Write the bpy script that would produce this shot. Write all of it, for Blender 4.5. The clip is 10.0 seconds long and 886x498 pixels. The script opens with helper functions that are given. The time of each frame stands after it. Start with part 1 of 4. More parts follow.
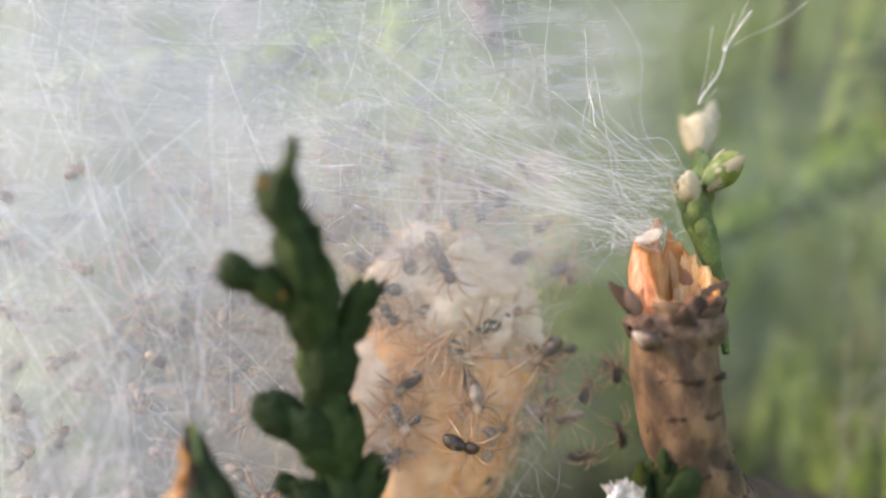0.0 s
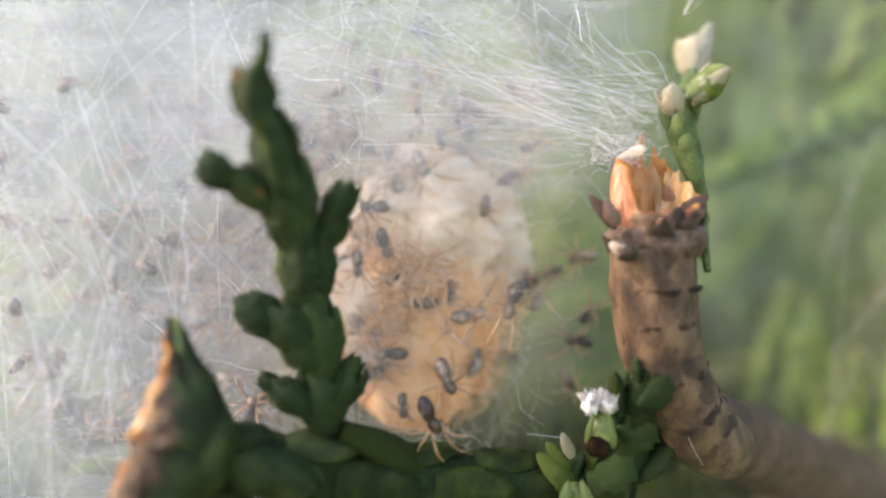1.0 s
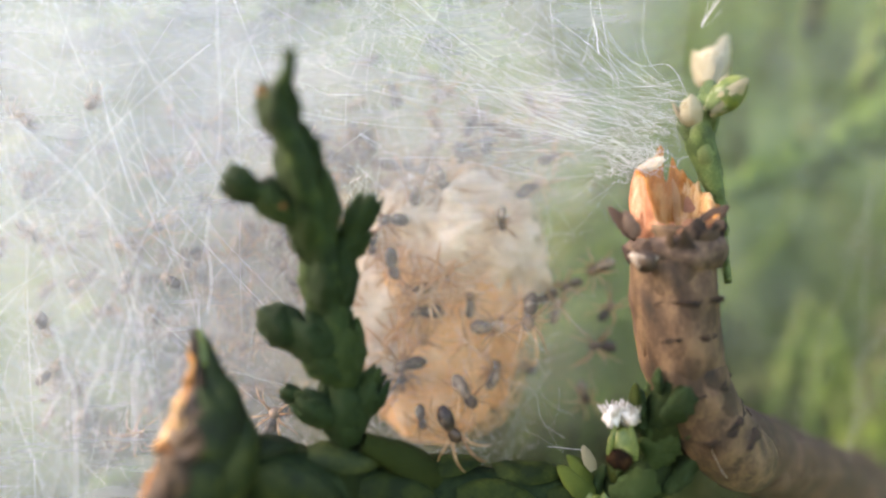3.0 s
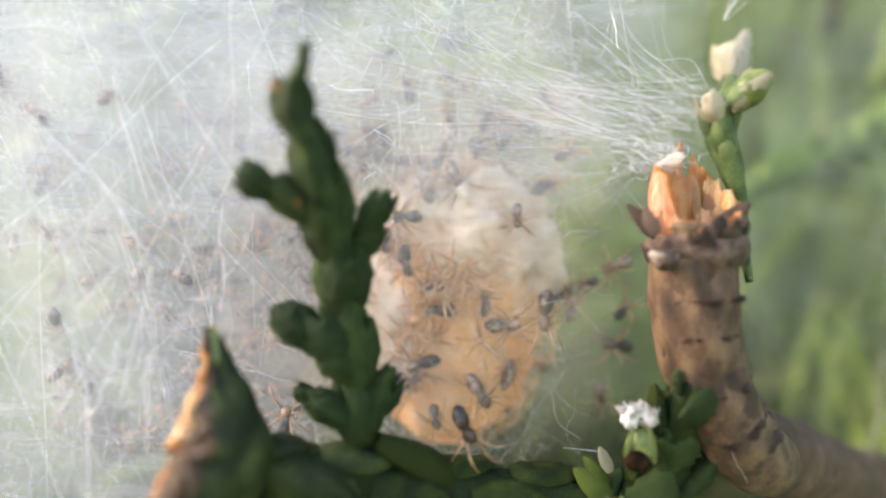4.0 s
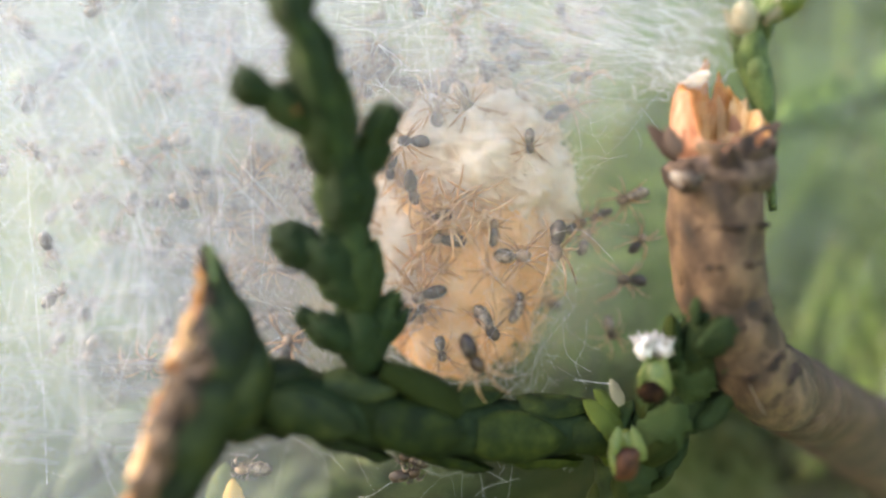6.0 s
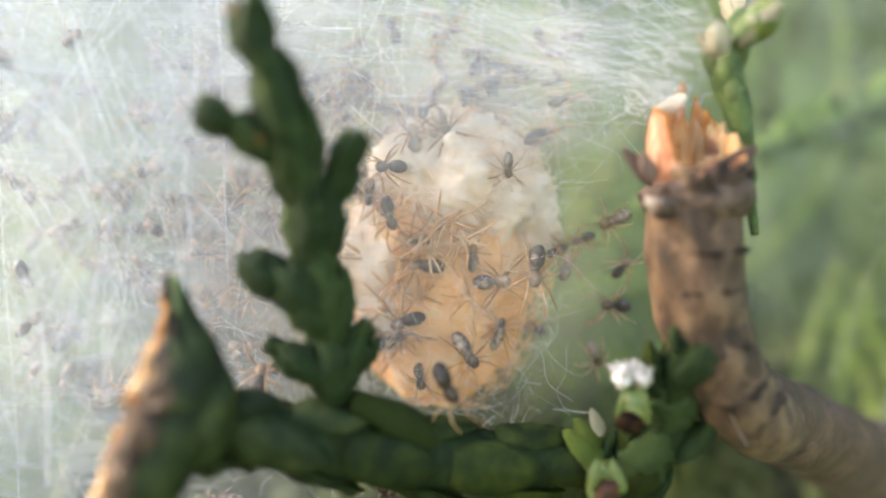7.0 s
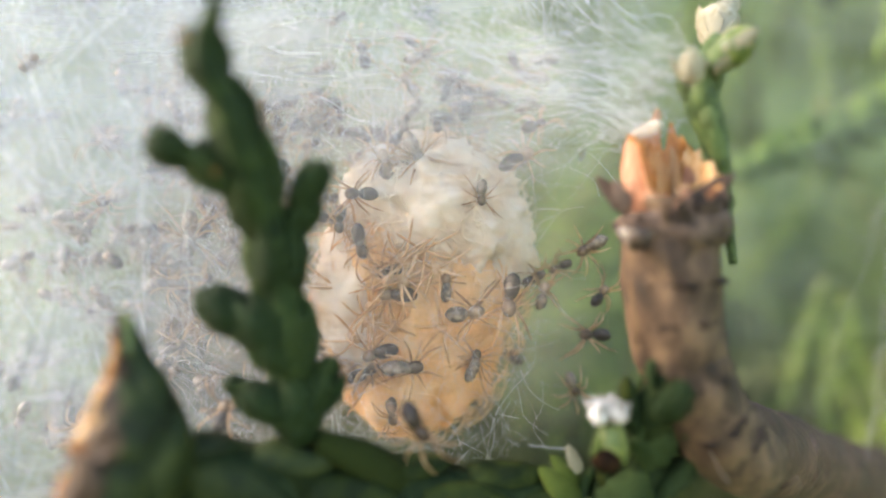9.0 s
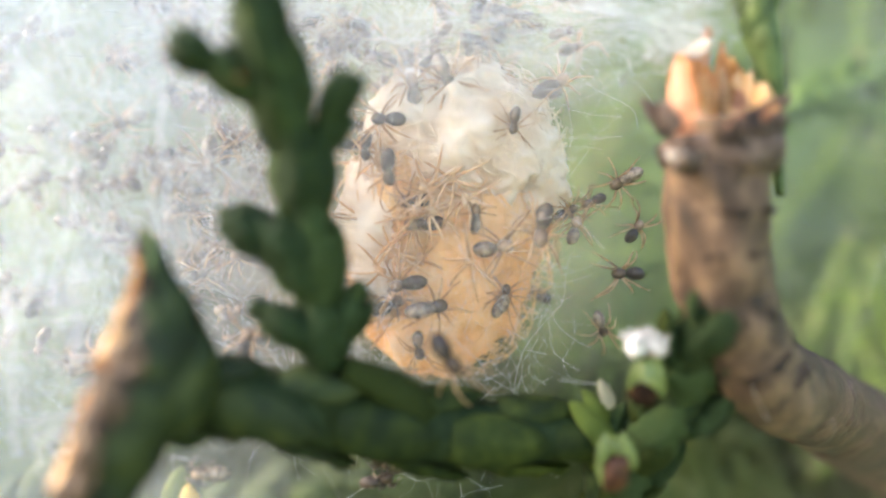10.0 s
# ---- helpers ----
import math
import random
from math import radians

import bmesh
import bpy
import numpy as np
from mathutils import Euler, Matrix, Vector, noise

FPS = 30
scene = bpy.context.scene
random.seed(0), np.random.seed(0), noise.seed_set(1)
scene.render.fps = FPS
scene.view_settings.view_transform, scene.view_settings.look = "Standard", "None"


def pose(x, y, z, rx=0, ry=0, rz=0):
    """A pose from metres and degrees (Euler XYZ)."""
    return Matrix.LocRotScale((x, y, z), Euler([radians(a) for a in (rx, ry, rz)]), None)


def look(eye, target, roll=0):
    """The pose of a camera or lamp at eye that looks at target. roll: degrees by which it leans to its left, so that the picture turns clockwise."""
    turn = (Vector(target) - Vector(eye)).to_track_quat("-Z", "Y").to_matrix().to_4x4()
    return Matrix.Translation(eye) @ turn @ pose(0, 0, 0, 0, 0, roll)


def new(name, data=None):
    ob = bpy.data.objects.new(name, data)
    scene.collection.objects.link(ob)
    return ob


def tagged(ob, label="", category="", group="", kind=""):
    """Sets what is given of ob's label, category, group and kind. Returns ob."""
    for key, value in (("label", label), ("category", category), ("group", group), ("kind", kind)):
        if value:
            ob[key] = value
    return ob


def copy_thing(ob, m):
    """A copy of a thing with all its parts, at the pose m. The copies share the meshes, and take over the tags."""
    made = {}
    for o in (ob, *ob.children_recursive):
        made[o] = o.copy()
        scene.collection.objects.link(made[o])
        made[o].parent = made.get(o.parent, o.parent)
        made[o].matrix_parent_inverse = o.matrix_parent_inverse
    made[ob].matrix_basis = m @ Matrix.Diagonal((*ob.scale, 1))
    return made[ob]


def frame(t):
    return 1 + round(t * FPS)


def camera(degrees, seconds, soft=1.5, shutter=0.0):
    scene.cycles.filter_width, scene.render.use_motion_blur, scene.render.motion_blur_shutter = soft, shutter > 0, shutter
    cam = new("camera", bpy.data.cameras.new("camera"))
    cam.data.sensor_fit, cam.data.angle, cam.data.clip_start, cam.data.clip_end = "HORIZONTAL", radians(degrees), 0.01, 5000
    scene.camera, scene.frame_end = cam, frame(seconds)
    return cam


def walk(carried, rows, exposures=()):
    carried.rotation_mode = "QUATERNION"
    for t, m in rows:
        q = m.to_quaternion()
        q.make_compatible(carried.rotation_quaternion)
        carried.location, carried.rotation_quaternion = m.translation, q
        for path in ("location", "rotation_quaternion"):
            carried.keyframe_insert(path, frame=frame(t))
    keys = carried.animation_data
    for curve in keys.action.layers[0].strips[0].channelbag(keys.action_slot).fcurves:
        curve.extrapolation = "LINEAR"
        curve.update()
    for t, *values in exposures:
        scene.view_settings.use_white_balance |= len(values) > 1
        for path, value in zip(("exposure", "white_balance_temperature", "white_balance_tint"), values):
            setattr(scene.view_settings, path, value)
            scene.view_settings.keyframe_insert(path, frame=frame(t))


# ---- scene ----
# A nest of spiderlings in a cypress hedge, life size: the numbers below are millimetres.
MM = 0.001
cam = camera(70.0, 10.0, soft=2.2)
cam.data.dof.use_dof = True
cam.data.dof.focus_distance = 24.2 * MM
cam.data.dof.aperture_fstop = 17.0
# seconds; right, ahead, up in mm; yaw, pitch, roll in degrees
ROWS = [
    (0, -1.238, 0.262, 2.169, -2.44, 3.30, -0.71),
    (0.5, 0.677, -0.279, 0.368, -1.60, 0.25, -0.42),
    (1, 0.103, -0.046, 0.279, -0.75, -0.05, 0.01),
    (1.5, 0.090, 0.846, 0.217, -0.32, 0.11, -0.00),
    (2, -0.116, 0.023, -0.044, 0.81, -0.99, 0.25),
    (2.5, 0.000, 0.000, 0.000, -0.00, 0.00, 0.00),
    (3, -0.157, -0.190, 0.206, 0.41, 1.22, -0.23),
    (4.5, -0.510, 0.297, 0.181, 1.42, 0.57, 0.08),
    (5, -0.760, 0.259, -0.430, 0.61, -2.10, 0.46),
    (5.5, -0.854, 0.863, -1.013, 0.97, -3.09, 0.58),
    (7, 0.688, 1.646, -0.727, 2.47, -1.14, 0.14),
    (7.5, 0.862, 2.393, -0.463, 2.12, -0.36, -0.09),
    (8, 1.082, 2.994, -0.278, 1.92, -0.52, -0.06),
    (8.5, 0.942, 2.192, 0.397, 2.76, 1.51, -0.25),
    (9, 1.314, 2.411, -0.166, 1.51, 0.16, -0.14),
    (9.5, 1.265, 3.129, -1.227, 1.06, -2.76, 0.50),
    (10, 0.553, 3.288, -1.299, 2.32, -3.45, 0.75),
]
walk(cam, [(t, pose(x * MM, y * MM, z * MM, 90 + pitch, 0, yaw) @ pose(0, 0, 0, 0, 0, roll)) for t, x, y, z, yaw, pitch, roll in ROWS], [(0.0, 1.92, 7800, 21), (0.5, 2.04, 7800, 22), (1.0, 2.08, 7750, 21), (1.5, 2.05, 7750, 20), (2.5, 2.11, 7750, 19), (5.5, 2.22, 7700, 16), (7.0, 2.28, 7650, 14), (9.0, 2.20, 7650, 14), (9.5, 2.50, 7550, 14), (10.0, 2.53, 7500, 14)])

# ---- light ----
SUN_FROM = Vector((-0.86, 0.0, 0.55)).normalized()
world = bpy.data.worlds.new("sky")
world.use_nodes = True
scene.world = world
sky = world.node_tree.nodes.new("ShaderNodeTexSky")
sky.sky_type, sky.sun_disc = "NISHITA", False
sky.sun_elevation = math.asin(SUN_FROM.z)
sky.sun_rotation = math.atan2(SUN_FROM.x, SUN_FROM.y)
back = world.node_tree.nodes["Background"]
back.inputs["Strength"].default_value = 0.25
world.node_tree.links.new(sky.outputs["Color"], back.inputs["Color"])
sun = new("sun", bpy.data.lights.new("sun", "SUN"))
sun.data.energy, sun.data.angle, sun.data.color = 1.9, radians(10.0), (1.0, 0.96, 0.90)
sun.matrix_world = look(SUN_FROM, (0, 0, 0))


# ---- materials ----
def material(name):
    m = bpy.data.materials.new(name)
    m.use_nodes = True
    m.node_tree.nodes.clear()
    out = m.node_tree.nodes.new("ShaderNodeOutputMaterial")
    return m, m.node_tree.nodes, m.node_tree.links, out


def ramp(nodes, stops):
    r = nodes.new("ShaderNodeValToRGB")
    while len(r.color_ramp.elements) < len(stops):
        r.color_ramp.elements.new(0.5)
    for e, (p, c) in zip(r.color_ramp.elements, stops):
        e.position, e.color = p, (*c, 1)
    return r


def surface(name, dark, mid, light, size=1.0, rough=0.6, bump=0.3, through_light=0.0, spec=0.4, per_piece=0.0, stretch=(1, 1, 1)):
    """A mottled surface: three colours over noise at two scales, size in mm, relief, and some light through it."""
    m, n, l, out = material(name)
    co = n.new("ShaderNodeTexCoord")
    mp = n.new("ShaderNodeMapping")
    mp.inputs["Scale"].default_value = tuple(s / (size * MM) for s in stretch)
    l.new(co.outputs["Object"], mp.inputs["Vector"])
    n1, n2 = n.new("ShaderNodeTexNoise"), n.new("ShaderNodeTexNoise")
    n1.inputs["Scale"].default_value, n1.inputs["Detail"].default_value = 0.7, 4
    n2.inputs["Scale"].default_value, n2.inputs["Detail"].default_value = 5.0, 3
    for q in (n1, n2):
        l.new(mp.outputs["Vector"], q.inputs["Vector"])
    mix = n.new("ShaderNodeMath")
    mix.operation = "MULTIPLY_ADD"
    l.new(n2.outputs["Fac"], mix.inputs[0])
    mix.inputs[1].default_value = 0.45
    add = n.new("ShaderNodeMath")
    add.operation = "MULTIPLY_ADD"
    l.new(n1.outputs["Fac"], add.inputs[0])
    add.inputs[1].default_value, add.inputs[2].default_value = 1.3, -0.38
    l.new(add.outputs[0], mix.inputs[2])
    last = mix
    if per_piece:
        info = n.new("ShaderNodeObjectInfo")
        shift = n.new("ShaderNodeMath")
        shift.operation = "MULTIPLY_ADD"
        l.new(info.outputs["Random"], shift.inputs[0])
        shift.inputs[1].default_value = per_piece
        l.new(mix.outputs[0], shift.inputs[2])
        sub = n.new("ShaderNodeMath")
        sub.operation = "SUBTRACT"
        l.new(shift.outputs[0], sub.inputs[0])
        sub.inputs[1].default_value = per_piece / 2
        last = sub
    r = ramp(n, [(0.2, dark), (0.5, mid), (0.85, light)])
    l.new(last.outputs[0], r.inputs["Fac"])
    b = n.new("ShaderNodeBsdfPrincipled")
    b.inputs["Roughness"].default_value = rough
    b.inputs["Specular IOR Level"].default_value = spec
    l.new(r.outputs["Color"], b.inputs["Base Color"])
    bp = n.new("ShaderNodeBump")
    bp.inputs["Strength"].default_value = bump
    bp.inputs["Distance"].default_value = 0.12 * size * MM
    l.new(last.outputs[0], bp.inputs["Height"])
    l.new(bp.outputs["Normal"], b.inputs["Normal"])
    shader = b
    if through_light:
        tr = n.new("ShaderNodeBsdfTranslucent")
        l.new(r.outputs["Color"], tr.inputs["Color"])
        ms = n.new("ShaderNodeMixShader")
        ms.inputs[0].default_value = through_light
        l.new(b.outputs[0], ms.inputs[1])
        l.new(tr.outputs[0], ms.inputs[2])
        shader = ms
    l.new(shader.outputs[0], out.inputs["Surface"])
    return m


def silk_veil(name, low, high, fibre, turns=(0.2, 1.3, 2.3), fade=None, tint=(0.60, 0.625, 0.66, 1)):
    """A sheet of fine silk: open between the fibres, white where they lie thick. fade: (axis, where it is open, where it is thick), mm."""
    m, n, l, out = material(name)
    co = n.new("ShaderNodeTexCoord")
    total = None
    for k, turn in enumerate(turns):
        mp = n.new("ShaderNodeMapping")
        mp.inputs["Rotation"].default_value = (0.3 * k, turn, 0.2 * k)
        mp.inputs["Scale"].default_value = (0.16 / (fibre * MM), 0.5 / (fibre * MM), 1.1 / (fibre * MM))
        mp.inputs["Location"].default_value = (3.1 * k, 1.7 * k, 0.4)
        l.new(co.outputs["Object"], mp.inputs["Vector"])
        t = n.new("ShaderNodeTexNoise")
        t.inputs["Scale"].default_value, t.inputs["Detail"].default_value, t.inputs["Roughness"].default_value = 0.8, 5, 0.65
        t.inputs["Distortion"].default_value = 0.4
        l.new(mp.outputs["Vector"], t.inputs["Vector"])
        if total is None:
            total = t.outputs["Fac"]
        else:
            mx = n.new("ShaderNodeMath")
            mx.operation = "MAXIMUM"
            l.new(total, mx.inputs[0])
            l.new(t.outputs["Fac"], mx.inputs[1])
            total = mx.outputs[0]
    big = n.new("ShaderNodeTexNoise")
    big.inputs["Scale"].default_value, big.inputs["Detail"].default_value = 1 / (5.0 * MM), 3
    l.new(co.outputs["Object"], big.inputs["Vector"])
    both = n.new("ShaderNodeMath")
    both.operation = "MULTIPLY_ADD"
    l.new(big.outputs["Fac"], both.inputs[0])
    both.inputs[1].default_value = 0.5
    l.new(total, both.inputs[2])
    rg = n.new("ShaderNodeMapRange")
    rg.inputs["From Min"].default_value, rg.inputs["From Max"].default_value = 0.6, 1.05
    rg.inputs["To Min"].default_value, rg.inputs["To Max"].default_value = low, high
    l.new(both.outputs[0], rg.inputs["Value"])
    amount = rg.outputs["Result"]
    for axis, gone, full in fade or ():
        sp = n.new("ShaderNodeSeparateXYZ")
        l.new(co.outputs["Object"], sp.inputs[0])
        fr = n.new("ShaderNodeMapRange")
        fr.interpolation_type = "SMOOTHSTEP"
        fr.inputs["From Min"].default_value, fr.inputs["From Max"].default_value = gone * MM, full * MM
        l.new(sp.outputs[axis], fr.inputs["Value"])
        mu = n.new("ShaderNodeMath")
        mu.operation = "MULTIPLY"
        l.new(amount, mu.inputs[0])
        l.new(fr.outputs["Result"], mu.inputs[1])
        amount = mu.outputs[0]
    clear, dif, tr, half, mix = (n.new("ShaderNode" + k) for k in ("BsdfTransparent", "BsdfDiffuse", "BsdfTranslucent", "MixShader", "MixShader"))
    dif.inputs["Color"].default_value = tint
    tr.inputs["Color"].default_value = tint
    half.inputs[0].default_value = 0.5
    l.new(dif.outputs[0], half.inputs[1])
    l.new(tr.outputs[0], half.inputs[2])
    l.new(amount, mix.inputs[0])
    l.new(clear.outputs[0], mix.inputs[1])
    l.new(half.outputs[0], mix.inputs[2])
    l.new(mix.outputs[0], out.inputs["Surface"])
    return m


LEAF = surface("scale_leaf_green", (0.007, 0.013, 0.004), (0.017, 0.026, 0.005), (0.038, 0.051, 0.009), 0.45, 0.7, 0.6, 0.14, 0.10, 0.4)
# LEAF brightened: sunlight on the right-end leaves is put into the colour
LEAF_LIT = surface("sunlit_leaf_green", (0.030, 0.048, 0.007), (0.070, 0.100, 0.013), (0.14, 0.165, 0.030), 0.45, 0.65, 0.6, 0.2, 0.2, 0.4)
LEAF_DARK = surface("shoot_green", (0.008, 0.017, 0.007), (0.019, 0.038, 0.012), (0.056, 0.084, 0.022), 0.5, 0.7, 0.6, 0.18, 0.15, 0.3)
# Green taken almost to black so gaps between leaves read as shaded crevices
STALK = surface("stalk_crevice_green", (0.004, 0.009, 0.003), (0.010, 0.018, 0.006), (0.022, 0.034, 0.010), 0.4, 0.8, 0.6, 0.0, 0.1)
# Withered orange leaf colour, paled further to stand for the sunlit left rim
WITHER_LIT = surface("withered_leaf_edge", (0.18, 0.08, 0.025), (0.50, 0.30, 0.13), (0.78, 0.62, 0.42), 0.4, 0.65, 0.5, 0.4, 0.3, 0.3)
BARK = surface("cypress_bark", (0.010, 0.006, 0.003), (0.040, 0.022, 0.011), (0.115, 0.070, 0.038), 0.5, 0.75, 0.7, 0.0, 0.3, 0.3, (1, 1, 0.5))
BARK_DARK = surface("bark_joint", (0.012, 0.007, 0.005), (0.042, 0.026, 0.018), (0.13, 0.085, 0.060), 0.4, 0.8, 0.8, 0.0, 0.3, 0.3)
SPUR = surface("dry_grey_brown_scale", (0.03, 0.017, 0.011), (0.11, 0.064, 0.042), (0.30, 0.21, 0.16), 0.35, 0.7, 0.8, 0.15, 0.3, 0.3)
SEAM = surface("dark_leaf_scar", (0.006, 0.004, 0.002), (0.016, 0.009, 0.005), (0.05, 0.028, 0.014), 0.3, 0.8, 0.8, 0.0, 0.2, 0.3)
BRANCH = surface("smooth_branch_bark", (0.012, 0.006, 0.004), (0.036, 0.016, 0.010), (0.095, 0.050, 0.034), 1.5, 0.7, 0.5, 0.0, 0.3)
WOOD = surface("torn_orange_wood", (0.36, 0.145, 0.042), (0.66, 0.385, 0.16), (0.82, 0.62, 0.38), 0.35, 0.6, 0.9, 0.5, 0.3, 0.35, (1.6, 1.6, 0.4))
RAW = surface("raw_orange_wood", (0.40, 0.145, 0.032), (0.68, 0.32, 0.092), (0.84, 0.54, 0.24), 0.35, 0.6, 0.9, 0.55, 0.3, 0.35, (1.6, 1.6, 0.4))
SHEATH = surface("dry_bud_sheath", (0.10, 0.075, 0.055), (0.24, 0.20, 0.16), (0.46, 0.42, 0.37), 0.25, 0.6, 0.6, 0.3, 0.3)
EMBER = surface("orange_brown_leaf", (0.10, 0.035, 0.010), (0.27, 0.115, 0.032), (0.50, 0.27, 0.10), 0.4, 0.7, 0.6, 0.3, 0.2, 0.3)
# The withered shoot's own dark green; also stands for shade on the level stem
DEAD_SHADED = surface("dying_and_shaded_leaf_green", (0.006, 0.009, 0.004), (0.012, 0.021, 0.006), (0.034, 0.044, 0.011), 0.5, 0.7, 0.6, 0.08, 0.15, 0.3)
RIND = surface("reddish_rind", (0.18, 0.060, 0.028), (0.42, 0.17, 0.085), (0.64, 0.40, 0.28), 0.35, 0.6, 0.9, 0.40, 0.35, 0.3, (1.5, 1.5, 0.5))
CREAM = surface("cream_bud_scale", (0.20, 0.18, 0.11), (0.36, 0.33, 0.23), (0.58, 0.54, 0.43), 0.3, 0.6, 0.5, 0.4, 0.3, 0.3)
YELLOW = surface("yellow_green_bud", (0.028, 0.050, 0.009), (0.075, 0.108, 0.018), (0.21, 0.22, 0.055), 0.6, 0.45, 0.3, 0.2, 0.45, 0.2)
OCHRE = surface("ochre_bud_tip", (0.35, 0.17, 0.03), (0.62, 0.38, 0.09), (0.80, 0.62, 0.28), 0.5, 0.5, 0.4, 0.2, 0.4, 0.2)
HOLLOW = surface("brown_hollow", (0.003, 0.002, 0.001), (0.009, 0.005, 0.003), (0.045, 0.022, 0.008), 0.4, 0.9, 0.4, 0.0, 0.04)
RUST = surface("red_brown_bud_heart", (0.010, 0.003, 0.001), (0.030, 0.010, 0.004), (0.085, 0.032, 0.011), 0.25, 0.6, 0.6, 0.0, 0.2)
TUFT = surface("white_tuft", (0.26, 0.22, 0.17), (0.48, 0.45, 0.41), (0.70, 0.69, 0.67), 0.16, 0.7, 0.6, 0.3, 0.3, 0.4)
SAC = surface("egg_sac_tan_silk", (0.74, 0.42, 0.18), (0.87, 0.59, 0.32), (0.92, 0.74, 0.50), 0.8, 0.9, 1.0, 0.5, 0.1)
SAC_WHITE = surface("egg_sac_white_silk", (0.76, 0.62, 0.45), (0.87, 0.78, 0.64), (0.92, 0.87, 0.78), 0.8, 0.9, 1.0, 0.5, 0.1)
ABDOMEN = surface("spiderling_abdomen", (0.010, 0.007, 0.006), (0.034, 0.023, 0.017), (0.30, 0.23, 0.17), 0.16, 0.5, 0.5, 0.0, 0.3, 0.5)
THORAX = surface("spiderling_thorax", (0.05, 0.03, 0.018), (0.17, 0.105, 0.062), (0.38, 0.26, 0.17), 0.25, 0.45, 0.3, 0.15, 0.4, 0.7)
LEG = surface("spiderling_leg", (0.34, 0.20, 0.11), (0.54, 0.36, 0.21), (0.68, 0.51, 0.35), 0.3, 0.55, 0.2, 0.6, 0.3, 0.4)
LEG_GREY = surface("spiderling_grey_leg", (0.20, 0.155, 0.12), (0.34, 0.275, 0.22), (0.48, 0.41, 0.34), 0.3, 0.55, 0.2, 0.5, 0.3, 0.4)
SKIN = surface("cast_skin_tan", (0.50, 0.30, 0.15), (0.66, 0.45, 0.26), (0.80, 0.62, 0.43), 0.3, 0.55, 0.2, 0.6, 0.3, 0.4)
SPRAY = surface("background_foliage", (0.09, 0.15, 0.04), (0.16, 0.25, 0.065), (0.28, 0.34, 0.11), 2.0, 0.55, 0.3, 0.45, 0.3, 0.6)
# Foliage colour raised so that it carries the sunlight on far shoots
PALE = surface("sun_toned_background_shoot", (0.13, 0.22, 0.035), (0.22, 0.34, 0.06), (0.34, 0.44, 0.11), 2.0, 0.55, 0.3, 0.55, 0.3, 0.4)
# Foliage colour darkened so that it carries the shade inside the hedge
DULL = surface("dull_shade_toned_foliage", (0.03, 0.04, 0.012), (0.06, 0.085, 0.025), (0.11, 0.12, 0.045), 1.5, 0.6, 0.3, 0.3, 0.3, 0.4)
SPRIG = surface("soft_green_sprig", (0.036, 0.064, 0.020), (0.085, 0.130, 0.042), (0.18, 0.22, 0.09), 0.5, 0.6, 0.5, 0.2, 0.3, 0.4)
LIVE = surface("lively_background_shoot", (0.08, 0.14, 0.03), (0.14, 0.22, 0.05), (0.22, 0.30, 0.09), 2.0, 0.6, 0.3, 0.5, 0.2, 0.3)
TWIG = surface("background_twig", (0.07, 0.06, 0.025), (0.14, 0.13, 0.05), (0.22, 0.20, 0.09), 2.0, 0.7, 0.5)
HEDGE = surface("hedge_mass", (0.06, 0.09, 0.03), (0.155, 0.215, 0.075), (0.29, 0.33, 0.14), 26.0, 0.8, 1.0, 0.15, 0.3, 0.0, (1, 1, 0.30))
THREAD, _n, _l, _o = material("silk_thread")
_d, _t, _m = (_n.new("ShaderNode" + k) for k in ("BsdfDiffuse", "BsdfTranslucent", "MixShader"))
_d.inputs["Color"].default_value = _t.inputs["Color"].default_value = (0.72, 0.73, 0.75, 1)
_l.new(_d.outputs[0], _m.inputs[1])
_l.new(_t.outputs[0], _m.inputs[2])
_l.new(_m.outputs[0], _o.inputs["Surface"])
VEIL_FRONT = silk_veil("silk_veil_front", 0.10, 0.48, 0.65, fade=((0, -2.5, -9.5), (2, -18.0, -9.0)))
VEIL_MID = silk_veil("silk_veil_middle", 0.06, 0.36, 0.8, (0.5, 1.0, 2.7), fade=((0, 4.0, -9.0), (2, -14.5, -6.5)))
VEIL_TOP = silk_veil("silk_veil_top", 0.08, 0.58, 0.6, (0.15, -0.25, 0.6), fade=((0, 11.0, 4.5), (2, 0.0, 6.0)))
VEIL_BACK = silk_veil("silk_veil_back", 0.06, 0.38, 1.5, (0.9, 1.8, 2.6), fade=((0, 13.0, -3.0), (2, -16.0, 2.0)))
VEIL_SAC = silk_veil("silk_veil_sac", 0.03, 0.24, 0.6, (0.4, 1.4, 2.2), fade=((0, 8.0, 2.5), (2, -9.0, -3.0)), tint=(0.68, 0.60, 0.52, 1))
VEIL_TAN = silk_veil("tan_silk_round_sac", 0.10, 0.50, 0.9, (0.5, 1.5, 2.4), fade=((0, -13.0, -6.0), (0, 8.0, 3.0), (2, -11.0, -4.0), (2, 9.0, 4.5)), tint=(0.68, 0.55, 0.42, 1))
VEIL_FAR = silk_veil("silk_veil_far", 0.03, 0.19, 1.2, (1.2, 1.35, 1.0), fade=((0, 5.0, 13.0), (2, -14.0, 4.0)))
# Thin sheet that also puts a pale haze over the stem's foot and branch
VEIL_STEM = silk_veil("silk_veil_stem", 0.0, 0.07, 0.9, (0.9, 1.1, 2.5), fade=((0, 7.0, 11.0), (2, 0.0, -7.0)), tint=(0.62, 0.54, 0.46, 1))


# ---- mesh helpers ----
def mm(p):
    return Vector(p) * MM


